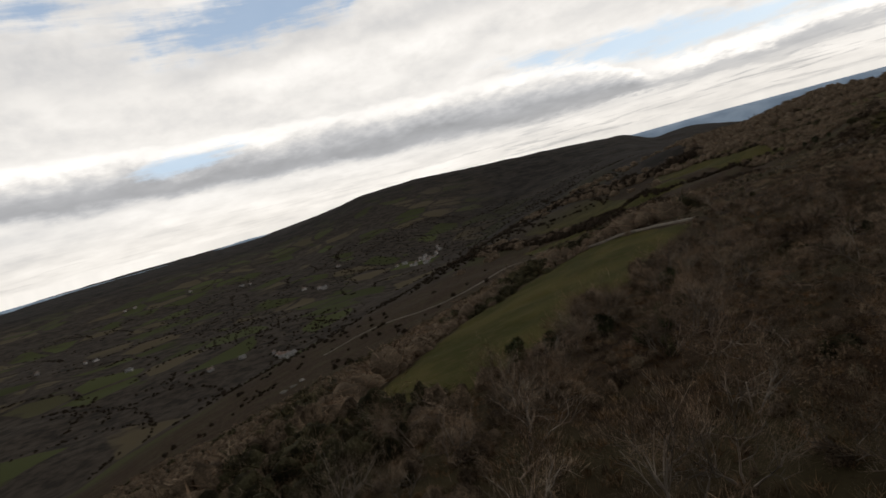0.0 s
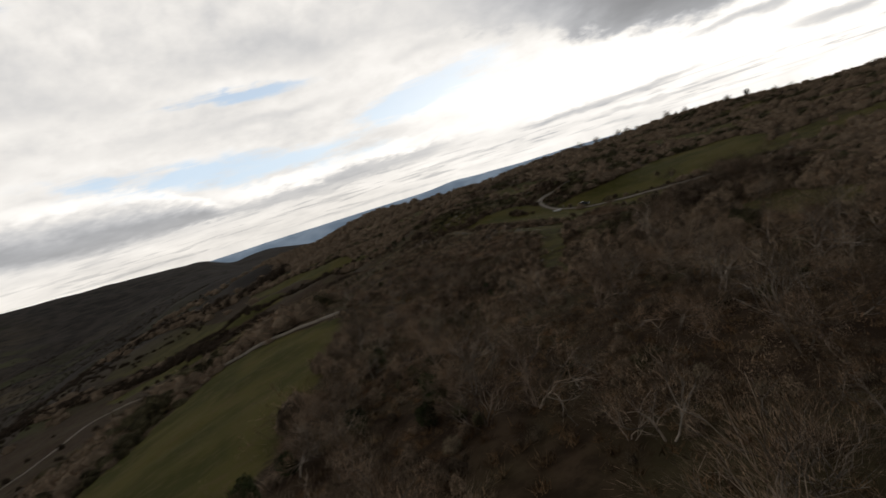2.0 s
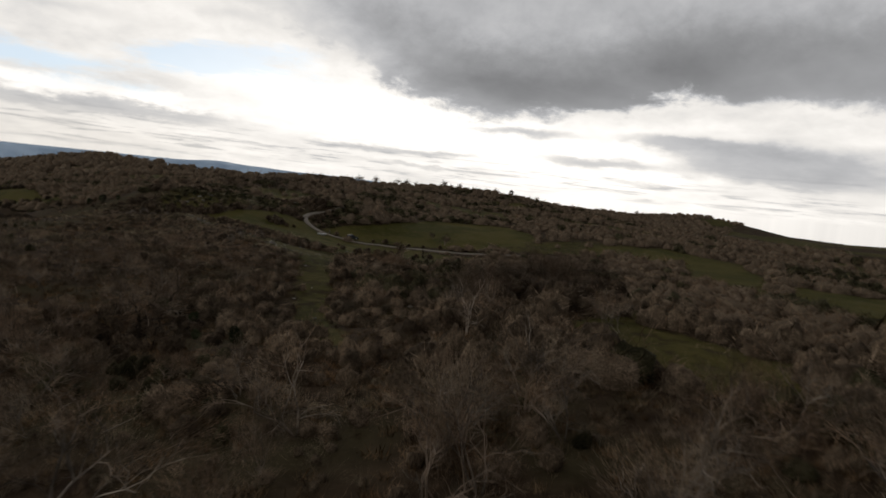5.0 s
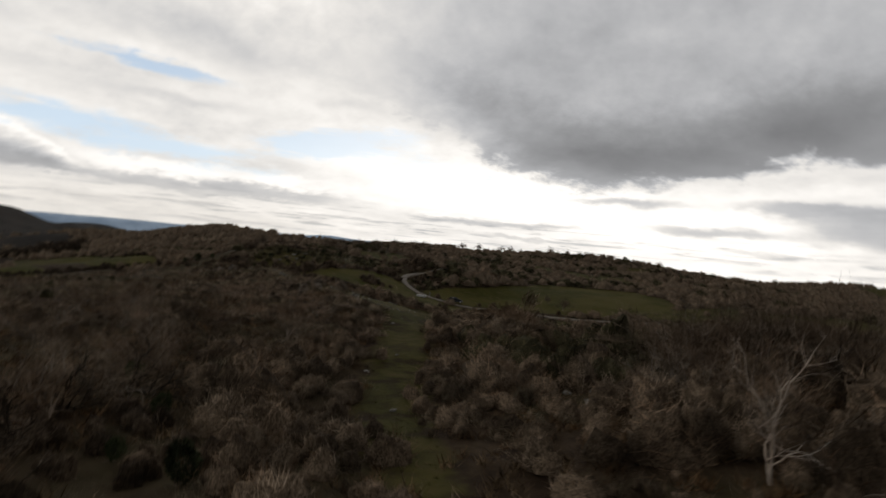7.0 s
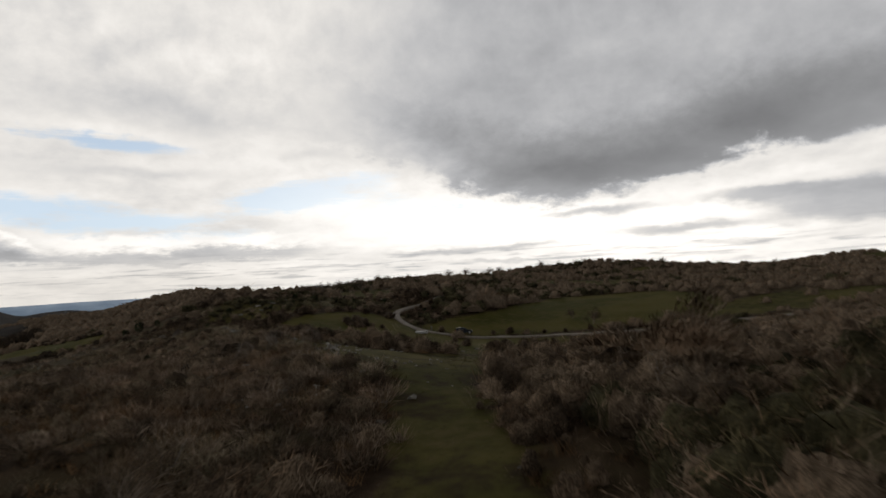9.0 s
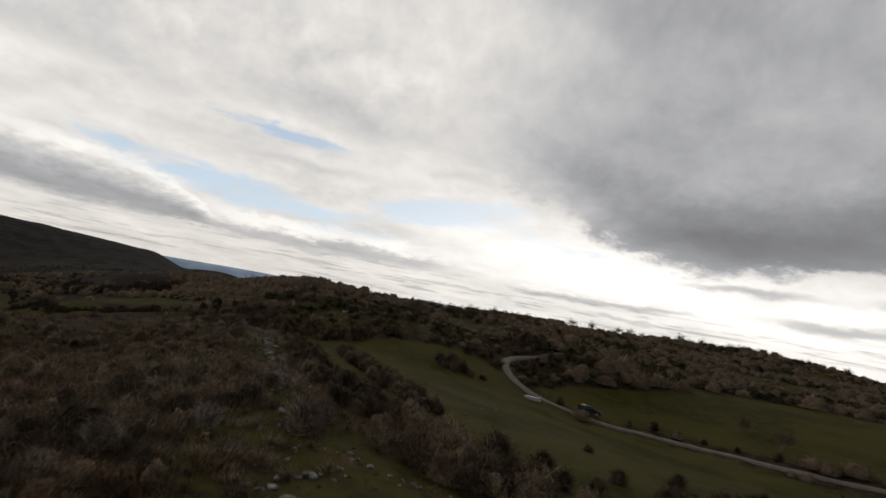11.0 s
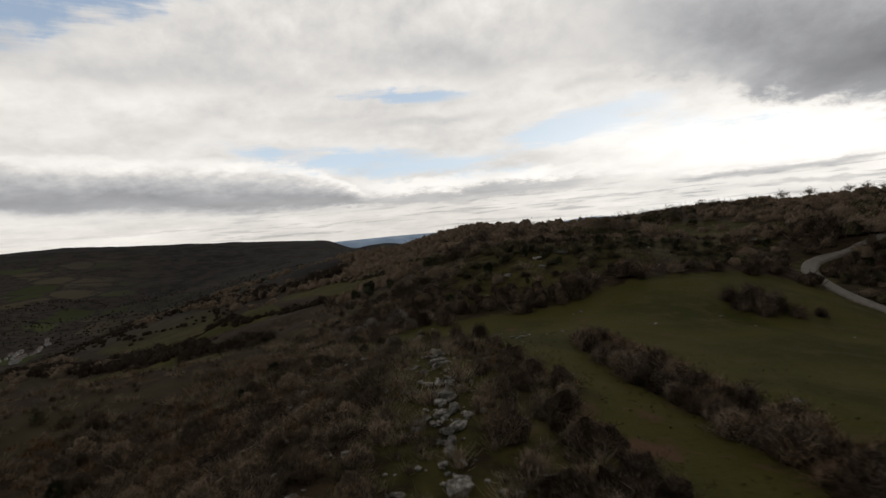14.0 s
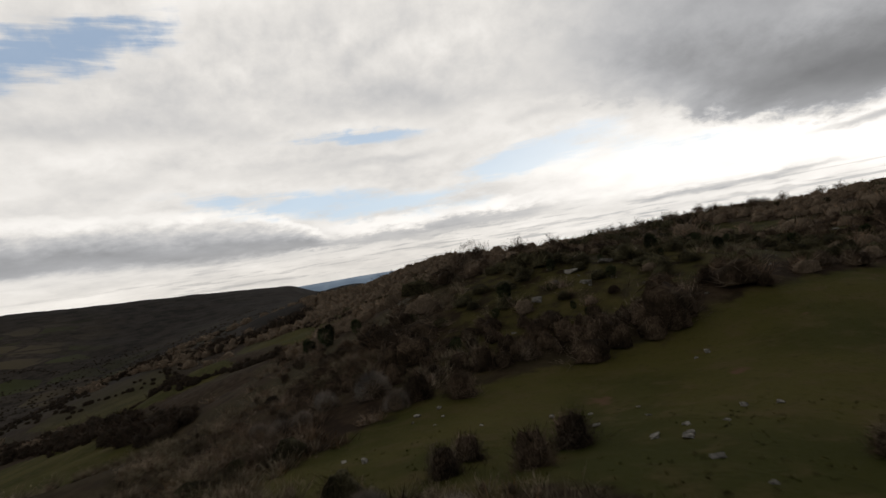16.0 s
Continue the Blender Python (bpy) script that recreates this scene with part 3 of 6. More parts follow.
def part(name, data, mat, parent=None, label=""):
    """Links a bmesh, or a mesh, as one object under a thing or a part."""
    if isinstance(data, bmesh.types.BMesh):
        me = bpy.data.meshes.new(name)
        data.to_mesh(me)
        data.free()
        me.materials.append(mat)
        data = me
    ob = new(name, data)
    ob.parent = parent
    return tagged(ob, label)


def build_ground():
    n = 450
    u = np.linspace(-1, 1, n)
    gx, gy = np.meshgrid(62 + 55 * np.sinh(5.1 * u), 112 + 55 * np.sinh(5.1 * u))
    x, y = gx.ravel(), gy.ravel()
    z = land(x, y)
    road = beside(x, y, ROAD_LINE)
    z = z - 0.12 * step(4.5, 2.5, road)
    i = np.arange(n * n).reshape(n, n)
    faces = np.stack([i[:-1, :-1], i[:-1, 1:], i[1:, 1:], i[1:, :-1]], -1).reshape(-1, 4)
    r, az = np.hypot(x - 40, y - 80), np.degrees(np.arctan2(x - 40, y - 80))
    grass = np.maximum(meadow(x, y, 3.0), 0.55 * step(3.2, 1.5, road))
    grass = np.maximum(grass, 0.55 * step(8, 2, beside(x, y, WALL_LINE)))
    grass = np.where((inside(x, y, GLADE, 1.0) > 0.3) | (inside(x, y, STONY_TURF, 1.0) > 0.3), np.minimum(grass, 0.56), grass)
    grass = np.maximum(grass, np.maximum(0.26 * open_slope(x, y), 0.58 * hill_grass(x, y)))
    knoll = [(80, 194), (95, 192), (122, 194), (140, 201), (152, 216), (135, 232), (105, 232), (88, 215)]
    grass = np.maximum(grass, 0.52 * inside(x, y, knoll, 3.0))
    bare = 0.42 * step(9, 0, np.hypot(x - 84, y - 177)) + sum(0.62 * step(w, w * 0.3, np.hypot(x - a, (y - b) * 1.4)) for a, b, w in ((75.8, 184.6, 1.8), (87, 183, 2.2), (93, 181, 2.4), (79, 152, 2.0), (103, 186, 2.2))) + 0.5 * step(3, 1.2, beside(x, y, [(80.5, 156), (82, 151), (82, 145), (81.6, 138)])) + 0.3 * step(4, 2, road) + 0.6 * step(1.5, 0.5, beside(x, y, [(67.5, 120.6), (70.5, 118.4), (74, 117)]))
    far = step(380, 620, r + 60 * (roughness(x, y, 40, 5) - 0.5)) * step(25, 5, az)
    fields = step(2700, 2000, r) * np.maximum(step(-10, -22, az), 0.30 * step(2000, 1500, r) * step(3, -6, az))
    me = mesh_of("ground", np.stack([x, y, z], 1), faces, GROUND, True, grass=grass, bare=bare, far=far, fields=fields)
    tagged(new("ground", me), "rolling winter upland of brown scrub and dull green turf", "ground", kind="structure")


build_ground()


def smooth_line(line, pace=1.5):
    """Points along a rounded broken line."""
    pts = np.array(line, float)
    for _ in range(3):
        a, b = pts[:-1], pts[1:]
        pts = np.concatenate([pts[:1], np.stack([a * 0.75 + b * 0.25, a * 0.25 + b * 0.75], 1).reshape(-1, 2), pts[-1:]])
    run = np.concatenate([[0], np.cumsum(np.hypot(*np.diff(pts, axis=0).T))])
    s = np.arange(0, run[-1], pace)
    return np.stack([np.interp(s, run, pts[:, 0]), np.interp(s, run, pts[:, 1])], 1)


def build_road(name, line, width, mat, label, lift):
    pts = smooth_line(line)
    side = np.gradient(pts, axis=0)
    side = np.stack([side[:, 1], -side[:, 0]], 1) / np.hypot(side[:, 0], side[:, 1])[:, None]
    across = np.array([-0.56, -0.5, -0.3, -0.1, 0.1, 0.3, 0.5, 0.56]) * width
    crown = np.array([-0.35, 0.02, 0.03, 0.07, 0.07, 0.03, 0.02, -0.35])
    # the road bed evens the ground out along its way
    centre = land(pts[:, 0], pts[:, 1])
    centre = np.convolve(np.pad(centre, 4, mode="edge"), np.ones(9) / 9, "valid")
    rows = []
    for a, c in zip(across, crown):
        wob = (roughness(pts[:, 0], pts[:, 1], 4, 7) - 0.5) * 0.35 * (abs(a) > 0.4 * width)
        q = pts + side * (a + wob)[:, None]
        rows.append(np.stack([q[:, 0], q[:, 1], np.maximum(centre, land(q[:, 0], q[:, 1])) + lift + c], 1))
    v = np.stack(rows, 1)
    i = np.arange(len(pts) * len(across)).reshape(len(pts), -1)
    faces = np.stack([i[:-1, :-1], i[:-1, 1:], i[1:, 1:], i[1:, :-1]], -1).reshape(-1, 4)
    tagged(new(name, mesh_of(name, v.reshape(-1, 3), faces, mat, True)), label, "road", kind="structure")


ROAD_MAT = plain("worn_asphalt", (0.155, 0.132, 0.107), 0.9, 0, 1.3, 0.22)
TRACK_MAT = plain("chalk_gravel", (0.17, 0.145, 0.115), 0.95, 0, 0.8, 0.25)
build_road("road", ROAD_LINE, 1.8, ROAD_MAT, "narrow pale grey country road winding up the hill", 0.02)
build_road("dirt_track", TRACK_LINE, 1.2, TRACK_MAT, "pale stony dirt track along the valley flank", 0.3)


def build_backdrop():
    """Hills at the end of the plain, with blue haze painted on and a glow added."""
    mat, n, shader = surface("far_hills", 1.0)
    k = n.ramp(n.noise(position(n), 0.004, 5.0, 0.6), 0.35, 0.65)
    # Haze goes into the base colour as blue; emission makes the hills glow.
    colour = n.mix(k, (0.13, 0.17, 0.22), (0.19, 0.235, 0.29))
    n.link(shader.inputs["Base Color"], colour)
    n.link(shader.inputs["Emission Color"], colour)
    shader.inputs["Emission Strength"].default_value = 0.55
    az = np.radians(np.linspace(-70, 120, 400))
    crest = -20 + 7 * (roughness(np.degrees(az), az * 0, 9, 3) - 0.5) + 4 * (roughness(np.degrees(az), az * 0, 2.5, 5) - 0.5)
    crest = crest - 14 * step(40, 48, np.degrees(az)) - 130 * step(55, 64, np.degrees(az)) - 25 * step(-26, -34, np.degrees(az)) + 20 * np.exp(-((np.degrees(az) - 28.8) / 2.2) ** 2) + 7 * np.exp(-((np.degrees(az) - 32.5) / 2.0) ** 2) + 26 * np.exp(-((np.degrees(az) + 37) / 3.5) ** 2)
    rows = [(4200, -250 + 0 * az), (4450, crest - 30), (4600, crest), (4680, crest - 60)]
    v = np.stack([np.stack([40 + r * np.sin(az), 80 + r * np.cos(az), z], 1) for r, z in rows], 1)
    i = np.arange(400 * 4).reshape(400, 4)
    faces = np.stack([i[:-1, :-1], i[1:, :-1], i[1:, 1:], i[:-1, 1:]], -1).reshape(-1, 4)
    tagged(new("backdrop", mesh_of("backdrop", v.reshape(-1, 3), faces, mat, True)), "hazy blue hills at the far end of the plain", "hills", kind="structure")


build_backdrop()

# ---- plants ----
rng = np.random.default_rng(7)
FLIGHT = [(5, -2), (-7, 12), (-4, 20), (13, 33), (27, 50), (36, 66), (55, 91), (66, 110), (69, 130), (73, 161)]
THICKET = [(60, 67), (57, 61), (60, 55), (74, 54), (90, 58), (84, 72), (70, 71)]
DOME = [(80, 194), (95, 192), (122, 194), (140, 201), (152, 216), (135, 232), (105, 232), (88, 215)]


def unit(v):
    return v / np.maximum(np.linalg.norm(v, axis=-1, keepdims=True), 1e-9)


def prisms(a, b, ra, rb):
    """Three-sided tapering rods from a to b."""
    d = unit(b - a)
    s = unit(np.cross(d, np.where(np.abs(d[:, 2:]) > 0.9, (1.0, 0, 0), (0, 0, 1.0))))
    t = np.cross(d, s)
    v = []
    for k in range(3):
        w = math.cos(k * 2.0944) * s + math.sin(k * 2.0944) * t
        v += [a + w * ra[:, None], b + w * rb[:, None]]
    v = np.stack(v, 1)
    f = np.array([(0, 2, 3), (0, 3, 1), (2, 4, 5), (2, 5, 3), (4, 0, 1), (4, 1, 5)])
    return v.reshape(-1, 3), (f[None] + 6 * np.arange(len(a))[:, None, None]).reshape(-1, 3)


def blades(a, b, w, rs):
    """Thin tapering slivers from a to b."""
    s = unit(np.cross(unit(b - a), rs.normal(size=a.shape)))
    w = np.reshape(w, (-1, 1))
    v = np.stack([a - s * w, a + s * w, b], 1)
    return v.reshape(-1, 3), np.arange(3 * len(a)).reshape(-1, 3)


def joined(*pieces):
    verts, faces, n = [], [], 0
    for v, f in pieces:
        verts.append(v)
        faces.append(f + n)
        n += len(v)
    return np.concatenate(verts), np.concatenate(faces)


def grow(seed, height, stems, base, spread, levels, width):
    """Crooked branches, level by level. levels: (children, share of the length, angle, kind)."""
    rs = np.random.default_rng(seed)
    p = np.concatenate([rs.normal(size=(stems, 2)) * base, np.full((stems, 1), -0.15)], 1)
    d = unit(np.concatenate([p[:, :2] * spread / base + rs.normal(size=(stems, 2)) * 0.18, np.ones((stems, 1))], 1))
    length, radius = height * rs.uniform(0.36, 0.54, stems), width * rs.uniform(0.7, 1.1, stems)
    limbs, twigs = [], []
    for children, share, angle, kind in [*levels, (0, 0, 0, levels[-1][3])]:
        runs = {"limb": 4, "rod": 2, "twig": 1}[kind]
        joints, heading = [p], [d]
        for k in range(runs):
            turned = unit(heading[-1] + rs.normal(size=d.shape) * (0.30 if kind == "limb" else 0.34) + (0, 0, 0.07))
            joints.append(joints[-1] + turned * (length / runs)[:, None])
            heading.append(turned)
            thick = radius * (1 - 0.55 * k / runs), radius * (1 - 0.55 * (k + 1) / runs)
            if kind == "twig":
                twigs.append(blades(joints[-2], joints[-1], radius, rs))
            else:
                limbs.append(prisms(joints[-2], joints[-1], *thick))
        if not children:
            break
        i = np.repeat(np.arange(len(p)), children)
        t = rs.uniform(0.3, 1.0, len(i)) * runs
        k = np.minimum(t.astype(int), runs - 1)
        path, ways = np.stack(joints), np.stack(heading)
        q = path[k, i] + (path[k + 1, i] - path[k, i]) * (t - k)[:, None]
        way = ways[k + 1, i]
        turn = unit(np.cross(way, rs.normal(size=(len(i), 3))))
        a = np.radians(rs.normal(angle, 12, len(i)))[:, None]
        d = unit(way * np.cos(a) + turn * np.sin(a) + (0, 0, 0.12))
        length, radius = length[i] * share * rs.uniform(0.6, 1.15, len(i)), np.maximum(radius[i] * 0.5, 0.0045)
        p = q
    low = (np.zeros((0, 3)), np.zeros((0, 3), int))
    return joined(*limbs) if limbs else low, joined(*twigs) if twigs else low


def rounded(v, f, up=0.25, middle=0.25, own=False):
    """Turns the faces outward and gives each corner the soft slope of the whole plant, or its own."""
    v = np.asarray(v, float)
    if own:
        flat = np.cross(v[f[:, 1]] - v[f[:, 0]], v[f[:, 2]] - v[f[:, 0]])
        out = np.zeros(v.shape)
        for k in range(3):
            np.add.at(out, f[:, k], flat)
        return v, f, unit(unit(out) + (0, 0, 0.1))
    out = unit((v - (0, 0, middle * max(v[:, 2].max(), 1e-3))) * (1, 1, 1.2) + (0, 0, 1e-4))
    out = unit(out + (0, 0, up))
    a, b, c = v[f[:, 0]], v[f[:, 1]], v[f[:, 2]]
    wrong = np.einsum("ij,ij->i", np.cross(b - a, c - a), out[f[:, 0]]) < 0
    f = np.where(wrong[:, None], f[:, [0, 2, 1]], f)
    return v, f, out


def soft_normals(me, normals):
    me.attributes.new("custom_normal", "FLOAT_VECTOR", "POINT").data.foreach_set("vector", np.asarray(normals, np.float32).ravel())


def soft_mesh(name, v, f, mat, up=0.25):
    v, f, out = rounded(v, f, up)
    me = mesh_of(name, v, f, mat, True)
    soft_normals(me, out)
    return me


def dome(seed, size, n=8, levels=3):
    """The lumpy mass of crossing twigs inside a bush."""
    rs = np.random.default_rng(seed)
    lobe = lobes(seed)
    rings = []
    for k in range(levels):
        e = -0.1 + (1.25 if levels > 2 else 0.85) * k / (levels - 1)
        a = (np.arange(n) + 0.5 * (k % 2)) * 2 * math.pi / n
        d = np.stack([np.cos(a) * math.cos(e), np.sin(a) * math.cos(e), np.full(n, math.sin(e))], 1)
        rings.append(d)
    d = np.concatenate([*rings, [[0, 0, 1.0]]])
    v = d * (swelling(d, lobe) * size * rs.uniform(0.84, 1.12, len(d)))[:, None] * (0.62, 0.62, 0.86) + (0, 0, 0.06)
    f = []
    for k in range(levels - 1):
        for i in range(n):
            a, b = k * n + i, k * n + (i + 1) % n
            f += [(a, b, b + n), (a, b + n, a + n)]
    f += [((levels - 1) * n + i, (levels - 1) * n + (i + 1) % n, levels * n) for i in range(n)]
    return v, np.array(f)


def lobes(seed):
    rs = np.random.default_rng(seed + 900)
    return unit(rs.normal(size=(7, 3)) + (0, 0, 0.5))


def swelling(d, lobe):
    return 0.64 + 0.38 * np.max(np.clip(d @ lobe.T, 0, 1) ** 5, axis=1)


def scattered(name, kinds, x, y, z, size, label, category, mats, yaw=None, up=0.25, girth=1.0):
    """Many small plants as one mesh. kinds: lists of (verts, faces, material index)."""
    pick, turn = rng.integers(0, len(kinds), len(x)), rng.uniform(0, 6.283, len(x)) if yaw is None else yaw
    verts, faces, slots, slopes, n = [], [], [], [], 0
    for k, pieces in enumerate(kinds):
        i = np.where(pick == k)[0]
        if not len(i):
            continue
        c, s = np.cos(turn[i])[:, None], np.sin(turn[i])[:, None]
        wide = (size[i] * girth * rng.uniform(0.8, 1.35, len(i)))[:, None]
        for v, f, slot in pieces:
            v, f, out = rounded(v, f, up or 0, own=slot == 2)
            px, py, pz = v[None, :, 0] * wide, v[None, :, 1] * wide, v[None, :, 2] * size[i][:, None]
            put = np.stack([px * c - py * s + x[i][:, None], px * s + py * c + y[i][:, None], pz + z[i][:, None]], -1)
            slopes.append(np.stack([out[None, :, 0] * c - out[None, :, 1] * s, out[None, :, 0] * s + out[None, :, 1] * c, np.broadcast_to(out[None, :, 2], px.shape)], -1).reshape(-1, 3))
            verts.append(put.reshape(-1, 3))
            faces.append((f[None] + (n + len(v) * np.arange(len(i)))[:, None, None]).reshape(-1, 3))
            slots.append(np.full(len(f) * len(i), slot))
            n += len(v) * len(i)
    me = mesh_of(name, np.concatenate(verts), np.concatenate(faces), mats[0], up is not None)
    for mat in mats[1:]:
        me.materials.append(mat)
    me.polygons.foreach_set("material_index", np.concatenate(slots).astype(np.int32))
    if up is not None:
        soft_normals(me, np.concatenate(slopes))
    tagged(new(name, me), label, category, kind="stuff")


def jitter(x0, x1, y0, y1, pace):
    gx, gy = np.meshgrid(np.arange(x0, x1, pace), np.arange(y0, y1, pace))
    return (gx + rng.uniform(-0.8, 0.8, gx.shape) * pace).ravel(), (gy + rng.uniform(-0.8, 0.8, gx.shape) * pace).ravel()


def belt(x, y):
    """Half the width of a hedge or tree belt."""
    return np.where(y > 560, 14.0, np.where(y > 200, 4.2, np.where(x < 30, 9.0, 1.9)))


def scrub_height(x, y):
    """How tall the brush stands."""
    lane = beside(x, y, FLIGHT)
    crest = np.interp(y, [60, 105, 135, 165, 190], [40, 61, 70.5, 75, 79])
    h = 1.7 + 1.3 * roughness(x, y, 16, 11)
    h = np.where((y > 92) & (x < crest + 1.5) & (x > crest - 60) & (y < 240), 0.55 + 0.75 * roughness(x, y, 9, 12) ** 2, h)
    h = np.where((y > 96) & (y < 186) & (x > crest + 1.5) & (x < crest + 8), 1.05 + 0.5 * roughness(x, y, 6, 13), h)
    h = np.where(inside(x, y, DOME) > 0.5, 0.85 + 1.35 * roughness(x, y, 9, 14) ** 2, h)
    h = np.where(inside(x, y, THICKET) > 0.5, 3.2 + 1.6 * roughness(x, y, 9, 15), h)
    h = np.where(np.hypot(x - 42, y - 56.5) < 4, np.minimum(h, 1.1), h)
    h = np.where((y > 200) & (x < 60), 1.6 + 1.4 * roughness(x, y, 30, 16), h)
    h = np.where((y > 180) & (y < 340) & (x < crest - 6) & (x > -20), 0.6 + 0.9 * roughness(x, y, 12, 26) ** 2, h)
    h = np.where((x > 38) & (x < 50) & (y > 60) & (y < 74), np.minimum(h, 1.2), h)
    h = np.where(inside(x, y, WOOD) > 0.5, 0.7 + 0.9 * roughness(x, y, 7, 23) ** 2, h)
    for line in HEDGES[1:]:
        h = np.where(beside(x, y, line) < belt(x, y), np.where(y > 200, 2.6, 3.4) + 2.2 * roughness(x, y, 18, 24) ** 2, h)
    h = np.where((y > 96) & (y < 124) & (x > crest + 1.5) & (x < crest + 8), 0.55 + 0.5 * roughness(x, y, 5, 25), h)
    h = np.where((lane > 85) & (x > 95), h + 1.5 * step(0.50, 0.66, roughness(x, y, 24, 91)), h)
    return np.where(lane < 6, np.minimum(h, 1.5), h)


def scrub_cover(x, y):
    """Chance that brush grows there."""
    crest = np.interp(y, [60, 105, 135, 165, 190], [40, 61, 70.5, 75, 79])
    k = 1 - meadow(x + 4 * (roughness(x, y, 5, 71) - 0.5), y + 4 * (roughness(x, y, 5, 72) - 0.5), 1.0) * 1.4
    k = k * np.where((y > 92) & (x < crest + 1.5) & (x > crest - 60) & (y < 240), 0.80, 0.92)
    k = k * np.maximum(step(0.14, 0.34, roughness(x, y, 14, 17) + np.where(y < 75, 0.22, 0)), np.where(beside(x, y, FLIGHT) > 90, 0.75, 0))
    k = k * np.where(np.abs(x - crest) < 2.5, np.where((y > 96) & (y < 180), 0.12, 1), 1)
    k = np.where((x > crest + 1.5) & (x < crest + 7.0) & (y > 98) & (y < 168) & (meadow(x, y, 1.0) < 0.5), np.where(y > 126, 0.95, 0.22 * step(0.24, 0.42, roughness(x, y, 4.5, 19))), k)
    k = k * (1 - open_slope(x, y) * step(0.74, 0.58, roughness(x, y, 22, 18)) * 0.96)
    for line in HEDGES[1:]:
        k = np.where(beside(x, y, line) < belt(x, y), 0.97, k)
    k = np.where(inside(x, y, WOOD) > 0.5, k * np.where(y < 46, 0.15 + 0.65 * step(0.38, 0.58, roughness(x, y, 6, 73)), 1.0), k)
    k = k * (1 - 0.85 * hill_grass(x, y))
    west = np.interp(y, [180, 190, 400, 600], [79, 79, 95, 110]) - x
    k = np.where((y > 182) & (west > 7), k * np.where(beside(x, y, FLIGHT) < 110, 0.62, 0.04 + 0.3 * step(0.74, 0.84, roughness(x, y, 30, 27))), k)
    for line in HEDGES[1:4] + HEDGES[6:]:
        k = np.where(beside(x, y, line) < belt(x, y), 0.97, k)
    k = np.where((inside(x, y, DOME) > 0.5) & (meadow(x, y, 1.0) < 0.3), np.maximum(k, 0.86), k)
    k = np.where((np.hypot(x - 52.5, y - 68.5) < 2.3) | (np.hypot(x - 77.5, y - 193.5) < 3.8), 0, k)
    k = np.where((np.hypot(x - 46.8, y - 66) < 7) & (inside(x, y, GLADE, 1.0) < 0.4) & (np.hypot(x - 52.5, y - 68.5) > 1.9), np.maximum(k, 0.9), k)
    k = np.where((beside(x, y, ROAD_LINE) < 1.9) | (np.hypot(x - 135.1, y - 170.7) < 4.5), 0, k)
    return np.where(beside(x, y, TRACK_LINE) < 1.6, 0, k)


def spray(seed, n, width, reach=0.17, inner=0.64):
    """Short fine twigs all over a lumpy rounded crown."""
    rs = np.random.default_rng(seed)
    d = unit(rs.normal(size=(n, 3)) + (0, 0, 0.25))
    d[:, 2] = np.abs(d[:, 2]) * 1.0 - 0.06
    c = d * (swelling(d, lobes(seed)) * rs.uniform(inner, 1.0, n))[:, None] * (0.62, 0.62, 0.86) + (0, 0, 0.06)
    v = unit(d + rs.normal(size=(n, 3)) * 0.5 + (0, 0, 0.3)) * (reach * rs.uniform(0.5, 1.3, n))[:, None]
    return blades(c - v * 0.7, c + v, width * rs.uniform(0.6, 1.3, n), rs)


def bush_kind(seed, width, twigs, rods=True):
    """Twigs, stems and the shaded inside of one bush a metre high."""
    out = [(*spray(seed, twigs, width, 0.17 if rods else 0.27), 0)]
    if rods:
        (lv, lf), (tv, tf) = grow(seed, 1.25, 5, 0.18, 0.75, [(3, 0.66, 36, "rod"), (3, 0.64, 36, "twig"), (2, 0.6, 34, "twig")], 0.010)
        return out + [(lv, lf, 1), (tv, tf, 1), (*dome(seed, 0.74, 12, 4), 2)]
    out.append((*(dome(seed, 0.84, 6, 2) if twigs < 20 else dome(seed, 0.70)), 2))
    flat = 0.62 + 0.08 * (seed % 5)
    return [(v * (1, 1, flat), f, slot) for v, f, slot in out]


def low_kind(seed, n=70, lean=0.55, width=0.018):
    rs = np.random.default_rng(seed)
    a = np.concatenate([rs.normal(size=(n, 2)) * 0.20, np.full((n, 1), -0.05)], 1)
    d = unit(np.concatenate([a[:, :2] * 2.2 + rs.normal(size=(n, 2)) * lean * 0.5, np.ones((n, 1))], 1))
    b = a + d * rs.uniform(0.6, 1.1, n)[:, None]
    i = rs.integers(0, n, n)
    c = a[i] + (b - a)[i] * rs.uniform(0.3, 0.8, n)[:, None]
    e = c + unit(d[i] + rs.normal(size=(n, 3)) * 0.55) * rs.uniform(0.2, 0.5, n)[:, None]
    v, f = joined(blades(a, b, np.full((n, 1), width), rs), blades(c, e, np.full((n, 1), width * 0.8), rs))
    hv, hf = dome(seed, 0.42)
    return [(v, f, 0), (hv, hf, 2)]


